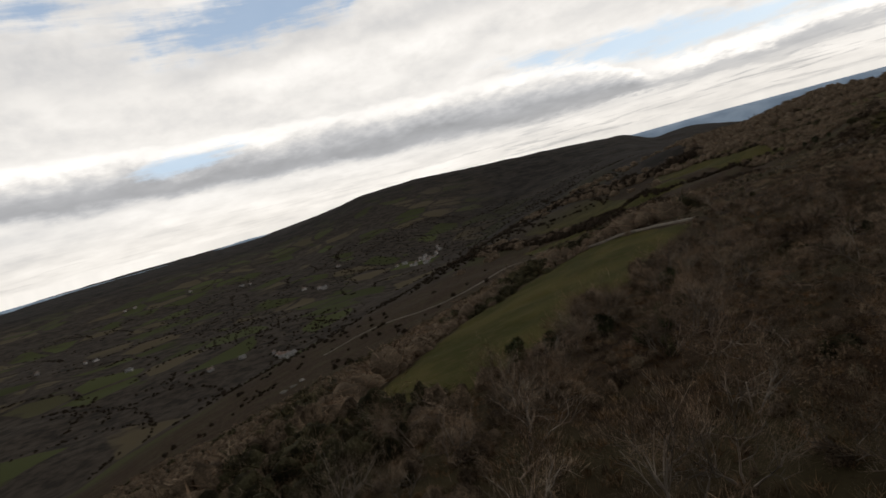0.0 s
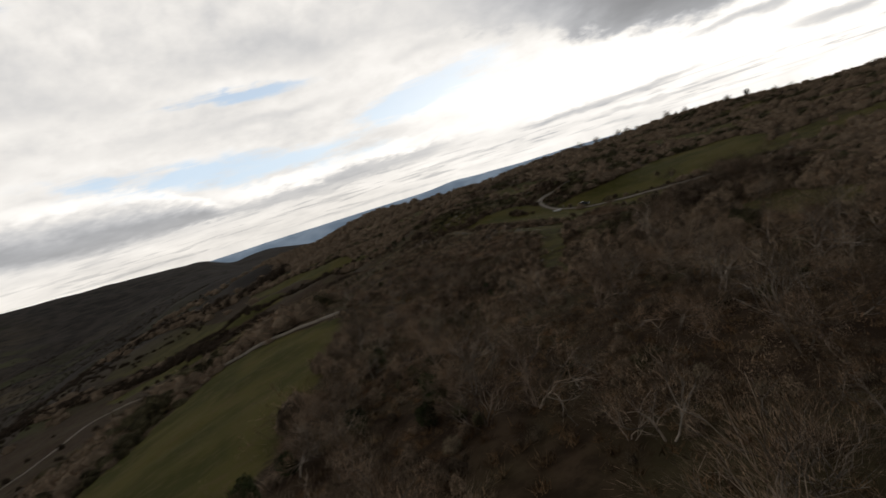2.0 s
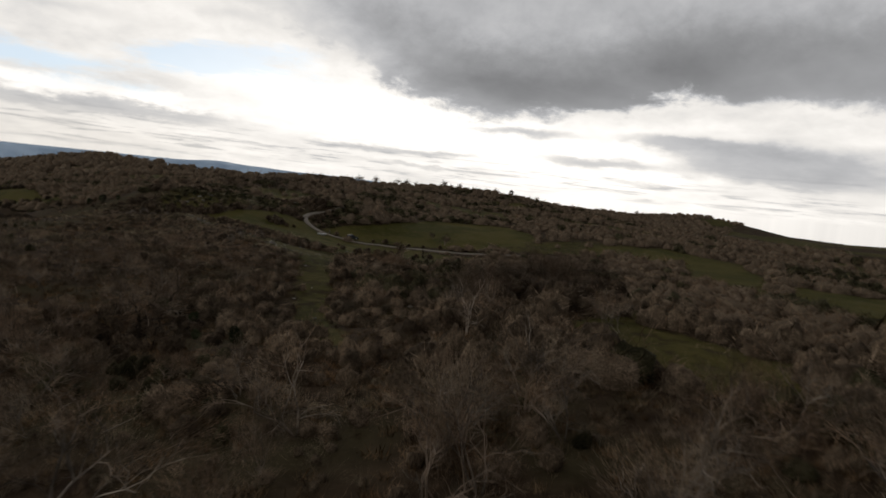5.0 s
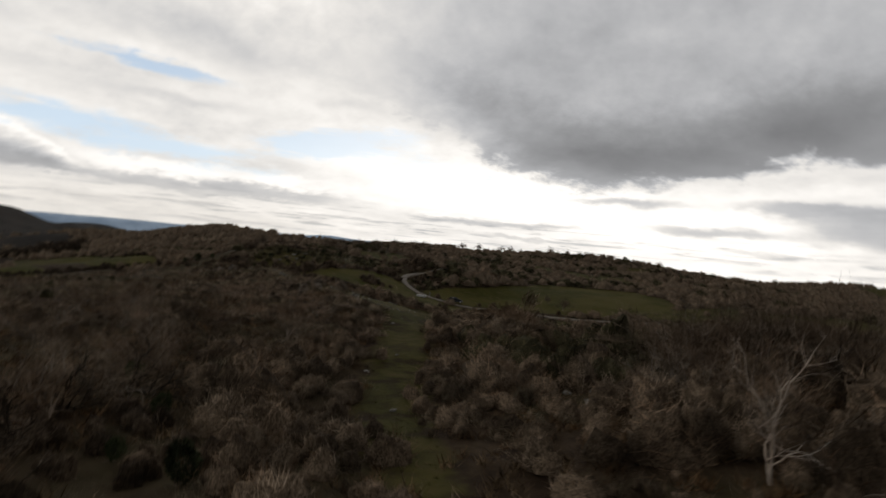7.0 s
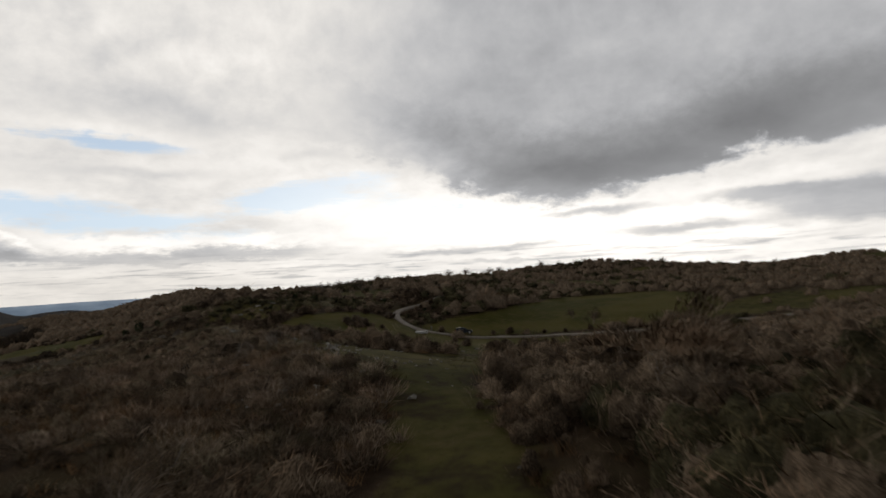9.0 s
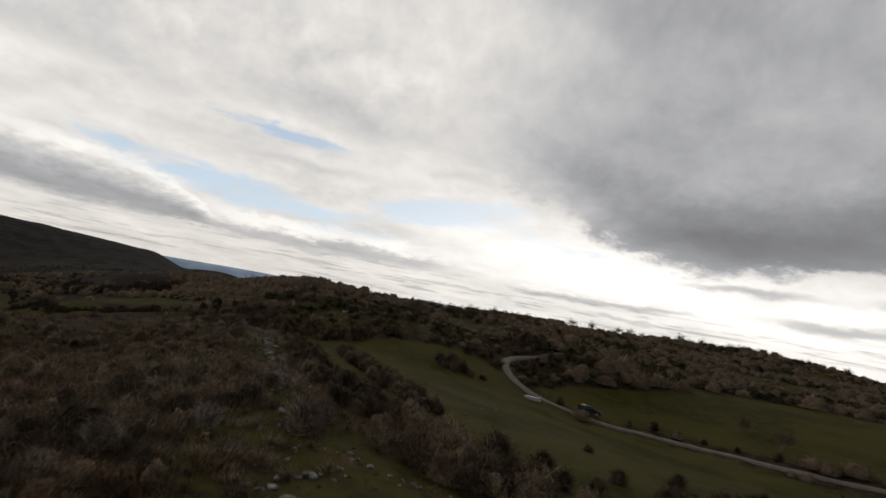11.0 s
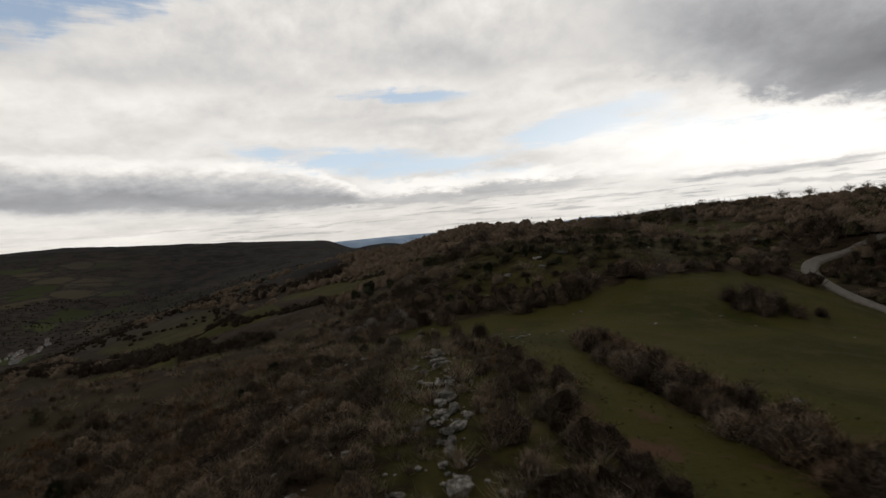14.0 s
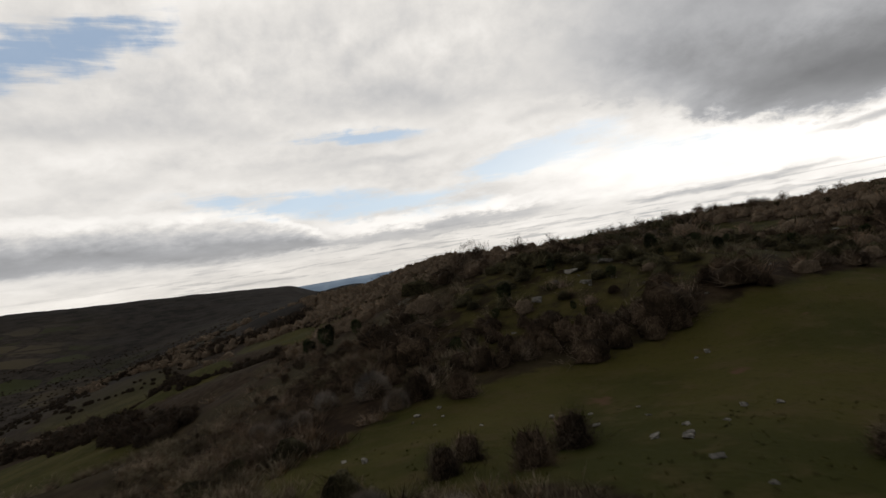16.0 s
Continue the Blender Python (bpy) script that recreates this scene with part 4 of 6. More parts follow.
def build_scrub():
    """Brush near the flight, on the slopes round it, and the woods far off."""
    for name, pace, inner, outer, area, width, twigs, rods, label in (
            ("scrub", 1.6, 0, 17, (-30, 95, -25, 190), 0.0062, 230, True, "dense leafless brown brush covering the upland"),
            ("scrub", 2.0, 17, 42, (-55, 120, -45, 210), 0.0130, 46, True, "dense leafless brown brush on the plateau"),
            ("slope_scrub", 2.5, 42, 100, (-115, 220, -85, 275), 0.011, 110, False, "brown leafless scrub on the slopes round the ridge"),
            ("hill_scrub", 3.9, 100, 330, (-260, 480, -120, 620), 0.017, 54, False, "thick brown scrub and copses on the hills")):
        x, y = jitter(*area, pace)
        far = beside(x, y, FLIGHT)
        keep = (far >= inner) & (far < outer)
        x, y = x[keep], y[keep]
        keep = rng.uniform(size=len(x)) < scrub_cover(x, y)
        x, y = x[keep], y[keep]
        h = scrub_height(x, y) * np.clip(np.exp(rng.normal(-0.06, 0.30, len(x))), 0.45, 1.5)
        low = h < 1.0
        kinds = [bush_kind(s, width, twigs, rods) for s in range(7)]
        z = land(x, y)
        size = np.maximum(h, pace * 0.62 * rng.uniform(0.7, 1.25, len(h)))
        size = size * (1.0 if rods else 1.3 if inner > 50 else 1.12)
        tall = (rng.uniform(size=len(x)) < 0.13) & (y < 88) & (beside(x, y, FLIGHT) > 20) & ~low & rods & (inside(x, y, THICKET) < 0.5)
        size = np.where(tall, size * rng.uniform(1.3, 1.7, len(x)), size)
        size = np.where(inside(x, y, THICKET) > 0.5, np.minimum(size, 4.2), size)
        mixed = roughness(x, y, 13, 61) + rng.normal(0, 0.12, len(x)) + np.where(inside(x, y, DOME) > 0.5, 0.33, np.where((y > 170) & (x < 66), 0.20, np.where(y > 150, 0.10, 0)))
        knoll = (x > 72) & (x < 158) & (y > 186) & (y < 226) & (mixed < 0.60)
        crest = np.interp(y, [60, 105, 135, 165, 190], [40, 61, 70.5, 75, 79])
        knoll = knoll | ((y > 126) & (y < 182) & (x > crest + 1.2) & (x < crest + 8))
        # Darker copies of the twig and core materials put shade into this brush.
        darkened = knoll | (rods & ((inside(x, y, THICKET) > 0.5) | ((x < 33) & (y > 67) & (y < 84) & (x > 22))))
        if darkened.any():
            scattered(name, kinds, x[darkened], y[darkened], z[darkened], size[darkened], "tangled leafless brush, a darker copy with shade in its colour", "scrub", [DARK_TWIG, DARK_TWIG, DARK_CORE])
        bench = (x < 74) & (y > 200) & ~low & ~darkened
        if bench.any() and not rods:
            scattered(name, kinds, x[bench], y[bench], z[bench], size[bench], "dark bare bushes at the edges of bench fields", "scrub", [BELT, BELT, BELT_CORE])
            darkened = darkened | bench
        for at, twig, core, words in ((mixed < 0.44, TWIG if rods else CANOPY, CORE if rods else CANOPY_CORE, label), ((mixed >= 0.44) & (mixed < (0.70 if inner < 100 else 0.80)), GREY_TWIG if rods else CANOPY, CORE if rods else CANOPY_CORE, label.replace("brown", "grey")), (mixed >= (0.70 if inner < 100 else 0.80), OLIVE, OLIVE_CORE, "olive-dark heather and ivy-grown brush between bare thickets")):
            at = at & ~low & ~darkened
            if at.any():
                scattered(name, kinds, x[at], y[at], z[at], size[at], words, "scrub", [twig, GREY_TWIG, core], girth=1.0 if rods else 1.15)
        if low.any():
            tufts = [low_kind(s, 64, 0.75, width * 0.7) for s in range(5)]
            low = low & ~darkened
            russet = roughness(x, y, 7, 63) + rng.normal(0, 0.10, len(x)) > 0.51
            for name, at, leaf, words in (("heath", low & ~russet, HEATH, "low grey heath tufts among the stones"), ("bracken", low & russet, BRACKEN, "russet dead bracken and tan grass between the heath")):
                if at.any():
                    scattered(name, tufts, x[at], y[at], z[at], np.maximum(h[at], pace * 0.55), words, name, [leaf, leaf, CORE])
    x, y = jitter(-420, 700, -150, 900, 6.5)
    far, az = beside(x, y, FLIGHT), np.degrees(np.arctan2(x - 40, y - 80))
    u = -((x - 40) * 0.990 - (y - 200) * 0.139)
    keep = (far >= 330) & (far < 760) & (az > -38) & (az < 84) & (u < 230) & (rng.uniform(size=len(x)) < scrub_cover(x, y) * np.where(az > 8, 1.15, 1.0))
    x, y = x[keep], y[keep]
    woods = [bush_kind(s, 0.030, 22, False) for s in range(4)]
    tall = np.where(np.arctan2(x - 40, y - 80) > 0.75, rng.uniform(4.0, 8.0, len(x)), rng.uniform(8.0, 12.5, len(x)))
    scattered("woods", woods, x, y, land(x, y) - 0.6, tall, "bare brown winter woods on the far hills", "woods", [CANOPY, CANOPY, CANOPY_CORE], girth=1.15)


def build_heath():
    """Grey tufts of heath and dead bracken over the stony crest."""
    x, y = jitter(30, 92, 92, 212, 0.95)
    crest = np.interp(y, [60, 105, 135, 165, 190], [40, 61, 70.5, 75, 79])
    off = x - crest
    k = np.where(off < 1.5, step(-24, -9, off) * 0.75 + 0.15, step(9, 6, off)) * step(0.20, 0.40, roughness(x, y, 4.5, 51)) * (1 - meadow(x, y, 1.0))
    k = k * np.where(beside(x, y, WALL_LINE) < 0.9, 0.45, 1.0)
    k = np.where(np.hypot(x - 77.8, y - 194) < 3.6, 0, k)
    keep = rng.uniform(size=len(x)) < k
    x, y = x[keep], y[keep]
    size = (0.42 + 0.55 * roughness(x, y, 6, 52)) * np.exp(rng.normal(0, 0.22, len(x)))
    brown = roughness(x, y, 9, 53) + rng.normal(0, 0.08, len(x)) > 0.54
    tufts = [low_kind(s + 60, 54, 0.6, 0.014) for s in range(6)]
    scattered("heath", tufts, x[~brown], y[~brown], land(x, y)[~brown], size[~brown], "dense grey heath tufts over the stony crest", "heath", [HEATH, HEATH, CORE])
    scattered("bracken", tufts, x[brown], y[brown], land(x, y)[brown], size[brown], "rust-brown dead bracken between the heath tufts", "bracken", [BRACKEN, BRACKEN, CORE])
    # taller rounded mounds of heath
    x, y = jitter(30, 84, 96, 178, 2.4)
    off = x - np.interp(y, [60, 105, 135, 165, 190], [40, 61, 70.5, 75, 79])
    k = step(-30, -20, off) * step(1.0, -1.5, off) * step(0.42, 0.62, roughness(x, y, 7, 55)) * 0.8 * (1 - meadow(x, y, 1.0))
    keep = (rng.uniform(size=len(x)) < k) & (beside(x, y, WALL_LINE) > 1.2) & (beside(x, y, FLIGHT) > 1.5)
    x, y = x[keep], y[keep]
    mounds = [bush_kind(s + 80, 0.0085, 150, True) for s in range(5)]
    size, dark = 0.8 + 1.0 * rng.uniform(size=len(x)) ** 1.5, roughness(x, y, 11, 56) + rng.normal(0, 0.12, len(x)) > 0.56
    scattered("heath", mounds, x[~dark], y[~dark], land(x, y)[~dark], size[~dark], "rounded mounds of grey heath on the ridge", "heath", [HEATH, HEATH, CORE], girth=1.15)
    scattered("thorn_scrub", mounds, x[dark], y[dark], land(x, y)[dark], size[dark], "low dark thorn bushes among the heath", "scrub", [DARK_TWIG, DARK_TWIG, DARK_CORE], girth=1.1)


def build_dry_grass():
    """Bleached grass and bracken between the bushes."""
    x, y = jitter(-40, 105, -20, 200, 1.05)
    far = beside(x, y, FLIGHT)
    crest = np.interp(y, [60, 105, 135, 165, 190], [40, 61, 70.5, 75, 79])
    keep = (far < 30) & (rng.uniform(size=len(x)) < 0.75 * (1 - meadow(x, y, 0.8)) * step(0.35, 0.6, roughness(x, y, 8, 21) + np.where(y < 82, 0.22, 0))) & (beside(x, y, WALL_LINE) > 1.5)
    x, y = x[keep], y[keep]
    rs = np.random.default_rng(3)
    kinds = []
    for _ in range(4):
        n = 34
        a = np.concatenate([rs.normal(size=(n, 2)) * 0.35, np.full((n, 1), -0.03)], 1)
        b = a + np.concatenate([rs.normal(size=(n, 2)) * 0.45, rs.uniform(0.5, 1.1, (n, 1))], 1)
        v, f = blades(a, b, np.full((n, 1), 0.035), rs)
        kinds.append([(v, f, 0)])
    scattered("dry_grass", kinds, x, y, land(x, y), rng.uniform(0.3, 0.62, len(x)), "bleached dry grass and bracken between the bushes", "grass", [DRY], up=2.0)
    x, y = jitter(-10, 110, 50, 195, 0.6)
    keep = (beside(x, y, FLIGHT) < 24) & (rng.uniform(size=len(x)) < 0.9 * meadow(x, y, 2.0) * step(0.3, 0.75, roughness(x, y, 5, 22)))
    x, y = x[keep], y[keep]
    kinds = []
    for _ in range(4):
        n = 16
        a = np.concatenate([rs.normal(size=(n, 2)) * 0.5, np.full((n, 1), -0.03)], 1)
        b = a + np.concatenate([rs.normal(size=(n, 2)) * 0.4, rs.uniform(0.4, 1.0, (n, 1))], 1)
        v, f = blades(a, b, np.full((n, 1), 0.07), rs)
        kinds.append([(v, f, 0)])
    scattered("turf", kinds, x, y, land(x, y), rng.uniform(0.05, 0.12, len(x)), "short dull green turf with uneven tufts", "grass", [TURF], up=3.0)


TURF = plant_material("turf_blades", (0.046, 0.045, 0.012), (0.080, 0.070, 0.022), 0.9, (0.062, 0.050, 0.020))


def thing(name, x, y, label, category, group="", turn=0.0, sink=0.0, size=1.0):
    ob = new(name)
    ob.empty_display_size = 0.2
    ob.matrix_basis = pose(x, y, level(x, y) - sink, 0, 0, turn)
    ob.scale = (size, size, size)
    return tagged(ob, label, category, group)


def stand(made, x, y, turn, size=1.0, sink=0.0, tilt=0.0):
    made.matrix_basis = pose(x, y, level(x, y) - sink, tilt, 0, turn) @ Matrix.Diagonal((size, size, size, 1))
    return made


def plant_copies(first, spots, sizes):
    """The first plant stands at the first spot; its copies at the others."""
    for k, ((x, y), size) in enumerate(zip(spots, sizes)):
        made = first if k == 0 else copy_thing(first, Matrix())
        stand(made, x, y, (k * 137.5) % 360, size, 0.05)


def bare_tree(seed, height, stems, label, twig=GREY_TWIG, fine=5, haze=0, strand=0.006, stout=0.0105):
    """Crooked limbs, branches and twigs; haze: how many of the finest twigs veil the crown."""
    (lv, lf), (tv, tf) = grow(seed, height, stems, 0.02 * stems, 0.62, [(5, 0.72, 44, "limb"), (4, 0.64, 42, "limb"), (4, 0.58, 40, "rod"), (fine, 0.60, 38, "twig"), (2, 0.55, 34, "twig")], stout * height)
    if haze:
        rs = np.random.default_rng(seed + 500)
        c = tv[rs.integers(0, len(tv), haze)] * (1.04, 1.04, 1.0) + rs.normal(size=(haze, 3)) * (0.20, 0.20, 0.12)
        c[:, 2] = np.maximum(c[:, 2], 0.3 * height)
        d = unit(c * (1, 1, 0.8) + rs.normal(size=(haze, 3)) * 0.9 + (0, 0, 0.6)) * rs.uniform(0.18, 0.5, (haze, 1))
        tv, tf = joined((tv, tf), blades(c, c + d, np.full((haze, 1), strand), rs))
    tree = thing("tree", 0, 0, label, "tree", "bare trees of the slope")
    part("trunk", mesh_of("trunk", lv, lf, BRANCH), BRANCH, tree)
    part("crown", soft_mesh("crown", tv, tf, twig, 0.4), twig, tree)
    return tree


def build_trees():
    spots = [[(20.8, 48.4), (61, 79), (56, 48)], [(23.6, 50.4), (63, 86), (62, 52)], [(22.6, 42.2), (50, 58), (66, 58)], [(17.4, 44.4), (48, 52), (68, 62)], [(24.4, 41.2), (26.6, 44.6), (45, 92), (24, 118)]]
    x, y = jitter(-20, 60, -20, 116, 5.2)
    lane = beside(x, y, FLIGHT)
    keep = (inside(x, y, WOOD) > 0.5) & (lane > np.where(y < 38, 2.2, 4.5)) & (lane < 48) & (meadow(x, y, 2.0) < 0.2) & ((y < 63) | (lane > 12))
    for k, place in enumerate(zip(x[keep].tolist(), y[keep].tolist())):
        spots[k % 5].append(place)
    for k, places in enumerate(spots):
        first = bare_tree(40 + k, 4.9 + 0.45 * (k % 3), 2 + k % 3, "leafless grey-barked tree with pale lichened branches in brown brush", (GREY_TWIG, TWIG)[k % 2], 3, 1500)
        plant_copies(first, places, [(0.90 if py < 52 else 0.66) + 0.34 * ((i * 7 + k * 3) % 5) / 4 for i, (px, py) in enumerate(places)])
    # an oak that has kept its dead leaves
    oak = bare_tree(61, 4.6, 3, "leafless-limbed oak still holding clusters of tan dead leaves", TWIG, 3)
    rs = np.random.default_rng(5)
    n = 1500
    c = np.concatenate([rs.normal(size=(n, 2)) * 1.25, rs.uniform(1.6, 4.4, (n, 1))], 1)
    part("dead_foliage", mesh_of("dead_foliage", *blades(c, c + rs.normal(size=(n, 3)) * 0.075, np.full((n, 1), 0.032), rs), DEAD_LEAF), DEAD_LEAF, oak, "tan dead oak leaves")
    plant_copies(oak, [(11.5, 19.5), (8.5, 25.5), (13, 32)], [1.0, 0.75, 0.8])
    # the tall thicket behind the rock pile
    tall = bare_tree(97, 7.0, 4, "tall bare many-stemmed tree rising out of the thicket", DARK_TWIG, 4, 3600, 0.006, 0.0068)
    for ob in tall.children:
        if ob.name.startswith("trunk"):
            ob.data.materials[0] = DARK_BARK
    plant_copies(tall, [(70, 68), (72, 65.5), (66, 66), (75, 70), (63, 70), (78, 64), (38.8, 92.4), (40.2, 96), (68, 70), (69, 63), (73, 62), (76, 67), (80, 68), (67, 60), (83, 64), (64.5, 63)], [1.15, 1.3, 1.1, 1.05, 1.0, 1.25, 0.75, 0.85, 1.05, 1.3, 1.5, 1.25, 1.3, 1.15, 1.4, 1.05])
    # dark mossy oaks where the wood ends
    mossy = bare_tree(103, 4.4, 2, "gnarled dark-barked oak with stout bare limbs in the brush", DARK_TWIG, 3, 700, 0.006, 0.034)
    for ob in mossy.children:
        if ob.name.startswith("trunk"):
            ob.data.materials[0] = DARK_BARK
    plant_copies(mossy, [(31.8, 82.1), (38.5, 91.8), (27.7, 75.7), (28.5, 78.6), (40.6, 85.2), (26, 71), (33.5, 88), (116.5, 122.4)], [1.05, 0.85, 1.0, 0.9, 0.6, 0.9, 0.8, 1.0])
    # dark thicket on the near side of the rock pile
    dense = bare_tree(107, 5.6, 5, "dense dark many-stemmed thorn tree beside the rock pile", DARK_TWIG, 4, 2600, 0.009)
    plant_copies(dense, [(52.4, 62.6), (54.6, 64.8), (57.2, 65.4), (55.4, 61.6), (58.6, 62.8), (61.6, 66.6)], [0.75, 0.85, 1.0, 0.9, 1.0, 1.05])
    # the pale leaning birch beside the glade
    birch = bare_tree(77, 5.4, 3, "slender pale birch leaning out of the brush", PALE_TWIG, 3, 0, 0.006, 0.014)
    for ob in birch.children:
        if ob.name.startswith("trunk"):
            ob.data.materials[0] = PALE_BARK
    stand(birch, 44.5, 56.5, 20, 0.95, 0.05, 7)
    # the round-headed tree in front of the field by the road
    alone = bare_tree(111, 5.2, 3, "bare round-headed tree standing before the field", GREY_TWIG, 4, 5000, 0.024)
    plant_copies(alone, [(67.0, 87.6), (71, 91.4), (63.6, 84.2), (74.4, 94), (69.4, 87.6)], [1.25, 0.75, 0.7, 0.65, 0.8])
    # small bare trees along the skyline
    sky = bare_tree(91, 4.2, 3, "small leafless tree standing on the skyline", DARK_TWIG, 3, 1100, 0.024)
    tagged(sky, group="skyline trees")
    row = [(118, 229), (157, 290), (170, 274), (183, 269), (178, 278), (202, 279), (212, 330), (226, 318), (240, 338), (255, 330), (262, 352), (285, 345), (301, 362), (322, 358), (352, 372), (371, 360), (402, 366), (430, 352), (470, 348), (148, 268), (161, 281), (138, 262), (192, 300), (203, 316), (165, 160), (162, 152), (108, 236), (116, 238), (124, 240), (133, 238), (141, 244), (150, 252), (101, 232), (146, 247), (128, 243), (137, 250), (96, 228), (112, 241), (172, 308), (176, 310), (181, 309), (184, 305), (188, 306), (193, 304), (197, 305), (200, 302), (205, 303), (209, 300), (212, 302), (213, 294), (220, 296), (226, 297), (344, 309), (352, 284), (356, 272), (362, 262), (370, 252), (378, 238)]
    row += [(142 + 3.5 * k + 1.5 * math.sin(k * 5.3), float(np.interp(142 + 3.5 * k, [142, 172, 200, 232], [264, 305, 304, 298])) + 3 * math.cos(k * 3.1)) for k in range(0, 25, 2)]
    plant_copies(sky, row, [0.75 + 0.5 * ((i * 5) % 7) / 6 for i in range(len(row))])
    far = [(288, 538), (300, 522), (316, 505), (333, 491), (350, 483), (366, 475), (382, 469), (398, 460), (415, 451), (431, 441), (450, 425), (470, 405), (490, 388), (510, 365), (530, 345), (548, 325), (565, 305), (580, 290), (591, 280), (592, 262), (597, 240), (343, 488), (407, 455), (440, 432), (480, 396), (556, 315)]
    for k, (x, y) in enumerate(far):
        stand(copy_thing(sky, Matrix()), x + 6 * math.sin(k * 5.1), y + 6 * math.cos(k * 3.7), (k * 137.5) % 360, 1.5 + 1.2 * ((k * 5) % 7) / 6)


DARK_BARK = plant_material("dark_mossy_bark", (0.022, 0.018, 0.013), (0.050, 0.042, 0.030))
PALE_BARK = plant_material("pale_bark", (0.34, 0.31, 0.27), (0.55, 0.51, 0.45), vary=(0.8, 1.15))


def evergreen(seed, height, name="juniper", label="small dark green juniper bush among grey heath", group="evergreen bushes", broad=1.0):
    """An upright evergreen: a short stem under sprays of needles."""
    rs = np.random.default_rng(seed)
    ob = thing(name, 0, 0, label, "bush", group)
    (lv, lf), _ = grow(seed, height * 0.9, 4, 0.03, 0.35, [(4, 0.5, 35, "rod")], 0.03 * height)
    part("stem", mesh_of("stem", lv, lf, BRANCH), BRANCH, ob)
    n = 1500
    d = unit(rs.normal(size=(n, 3)) + (0, 0, 0.2))
    lobe = unit(rs.normal(size=(6, 3)) + (0, 0, 0.4))
    c = d * ((0.62 + 0.4 * np.max(np.clip(d @ lobe.T, 0, 1) ** 4, axis=1)) * rs.uniform(0.45, 1.0, n) ** 0.6)[:, None] * (0.42 * height * broad, 0.42 * height * broad, 0.52 * height) + (0, 0, 0.46 * height)
    c[:, 2] = np.maximum(c[:, 2], 0.02 * height)
    e = c + unit(d + rs.normal(size=(n, 3)) * 0.7 + (0, 0, 0.5)) * (0.085 * height)
    part("foliage", soft_mesh("foliage", *blades(c, e, np.full((n, 1), 0.016 * height), rs), EVERGREEN), EVERGREEN, ob)
    return ob


def build_evergreens():
    low = evergreen(5, 1.3)
    plant_copies(low, [(64, 172), (33, 78), (30, 72), (33, 84), (57, 163), (95, 197), (85, 199), (90, 203), (116, 208), (124, 212), (95, 199), (101, 202), (108, 204), (114, 203), (121, 205), (104, 208), (128, 207), (50, 62), (31, 68), (38, 92)], [0.6 + 0.55 * ((i * 3) % 5) / 4 for i in range(20)])
    tall = evergreen(6, 2.4, "evergreen_shrub", "broad dark evergreen shrub at the edge of the scrub")
    plant_copies(tall, [(5, 39), (7, 42), (-3, 46), (-6, 44), (2, 45), (78, 226), (76, 231), (81, 222), (9, 60), (60, 66), (92, 205), (99, 209), (111, 209), (119, 212), (131, 211), (138, 206), (146, 208), (152, 196), (142, 193)], [(0.75 if i < 9 else 0.4) + 0.45 * ((i * 4) % 7) / 6 for i in range(19)])
    # the tree that breaks the eastern skyline
    lone = evergreen(8, 7.5, "conifer", "lone dark conifer on the eastern skyline", "skyline trees", 1.0)
    tagged(lone, category="tree")
    stand(lone, 510, 343, 0, 1.0)


def shrub(seed, label, group, twig=TWIG, stems=9, height=1.0, round_top=False, tall=1.1, core=None):
    (lv, lf), (tv, tf) = grow(seed, height * tall, stems, 0.03, 0.75, [(4, 0.64, 38, "rod"), (5, 0.55, 36, "twig"), (3, 0.5, 34, "twig")], 0.011)
    if round_top:
        rs = np.random.default_rng(seed)
        d = unit(rs.normal(size=(5200, 3)))
        d = d[d[:, 2] > -0.15]
        c = d * (0.80, 0.80, 0.95) * rs.uniform(0.86, 1.0, (len(d), 1))
        tv, tf = blades(c * 0.72 + (0, 0, 0.12), c + rs.normal(size=c.shape) * 0.05 + (0, 0, 0.12), np.full((len(c), 1), 0.0042), rs)
    else:
        tv, tf = joined((tv, tf), spray(seed, 1100, 0.0050, 0.13, 0.62))
    ob = thing("shrub", 0, 0, label, "shrub", group)
    part("stem", mesh_of("stem", lv, lf, GREY_TWIG), GREY_TWIG, ob)
    part("brushwood", soft_mesh("brushwood", tv, tf, twig), twig, ob)
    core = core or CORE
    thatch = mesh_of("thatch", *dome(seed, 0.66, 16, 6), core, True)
    part("thatch", thatch, core, ob, "inner twig mass of the shrub with shade painted dark")
    return ob


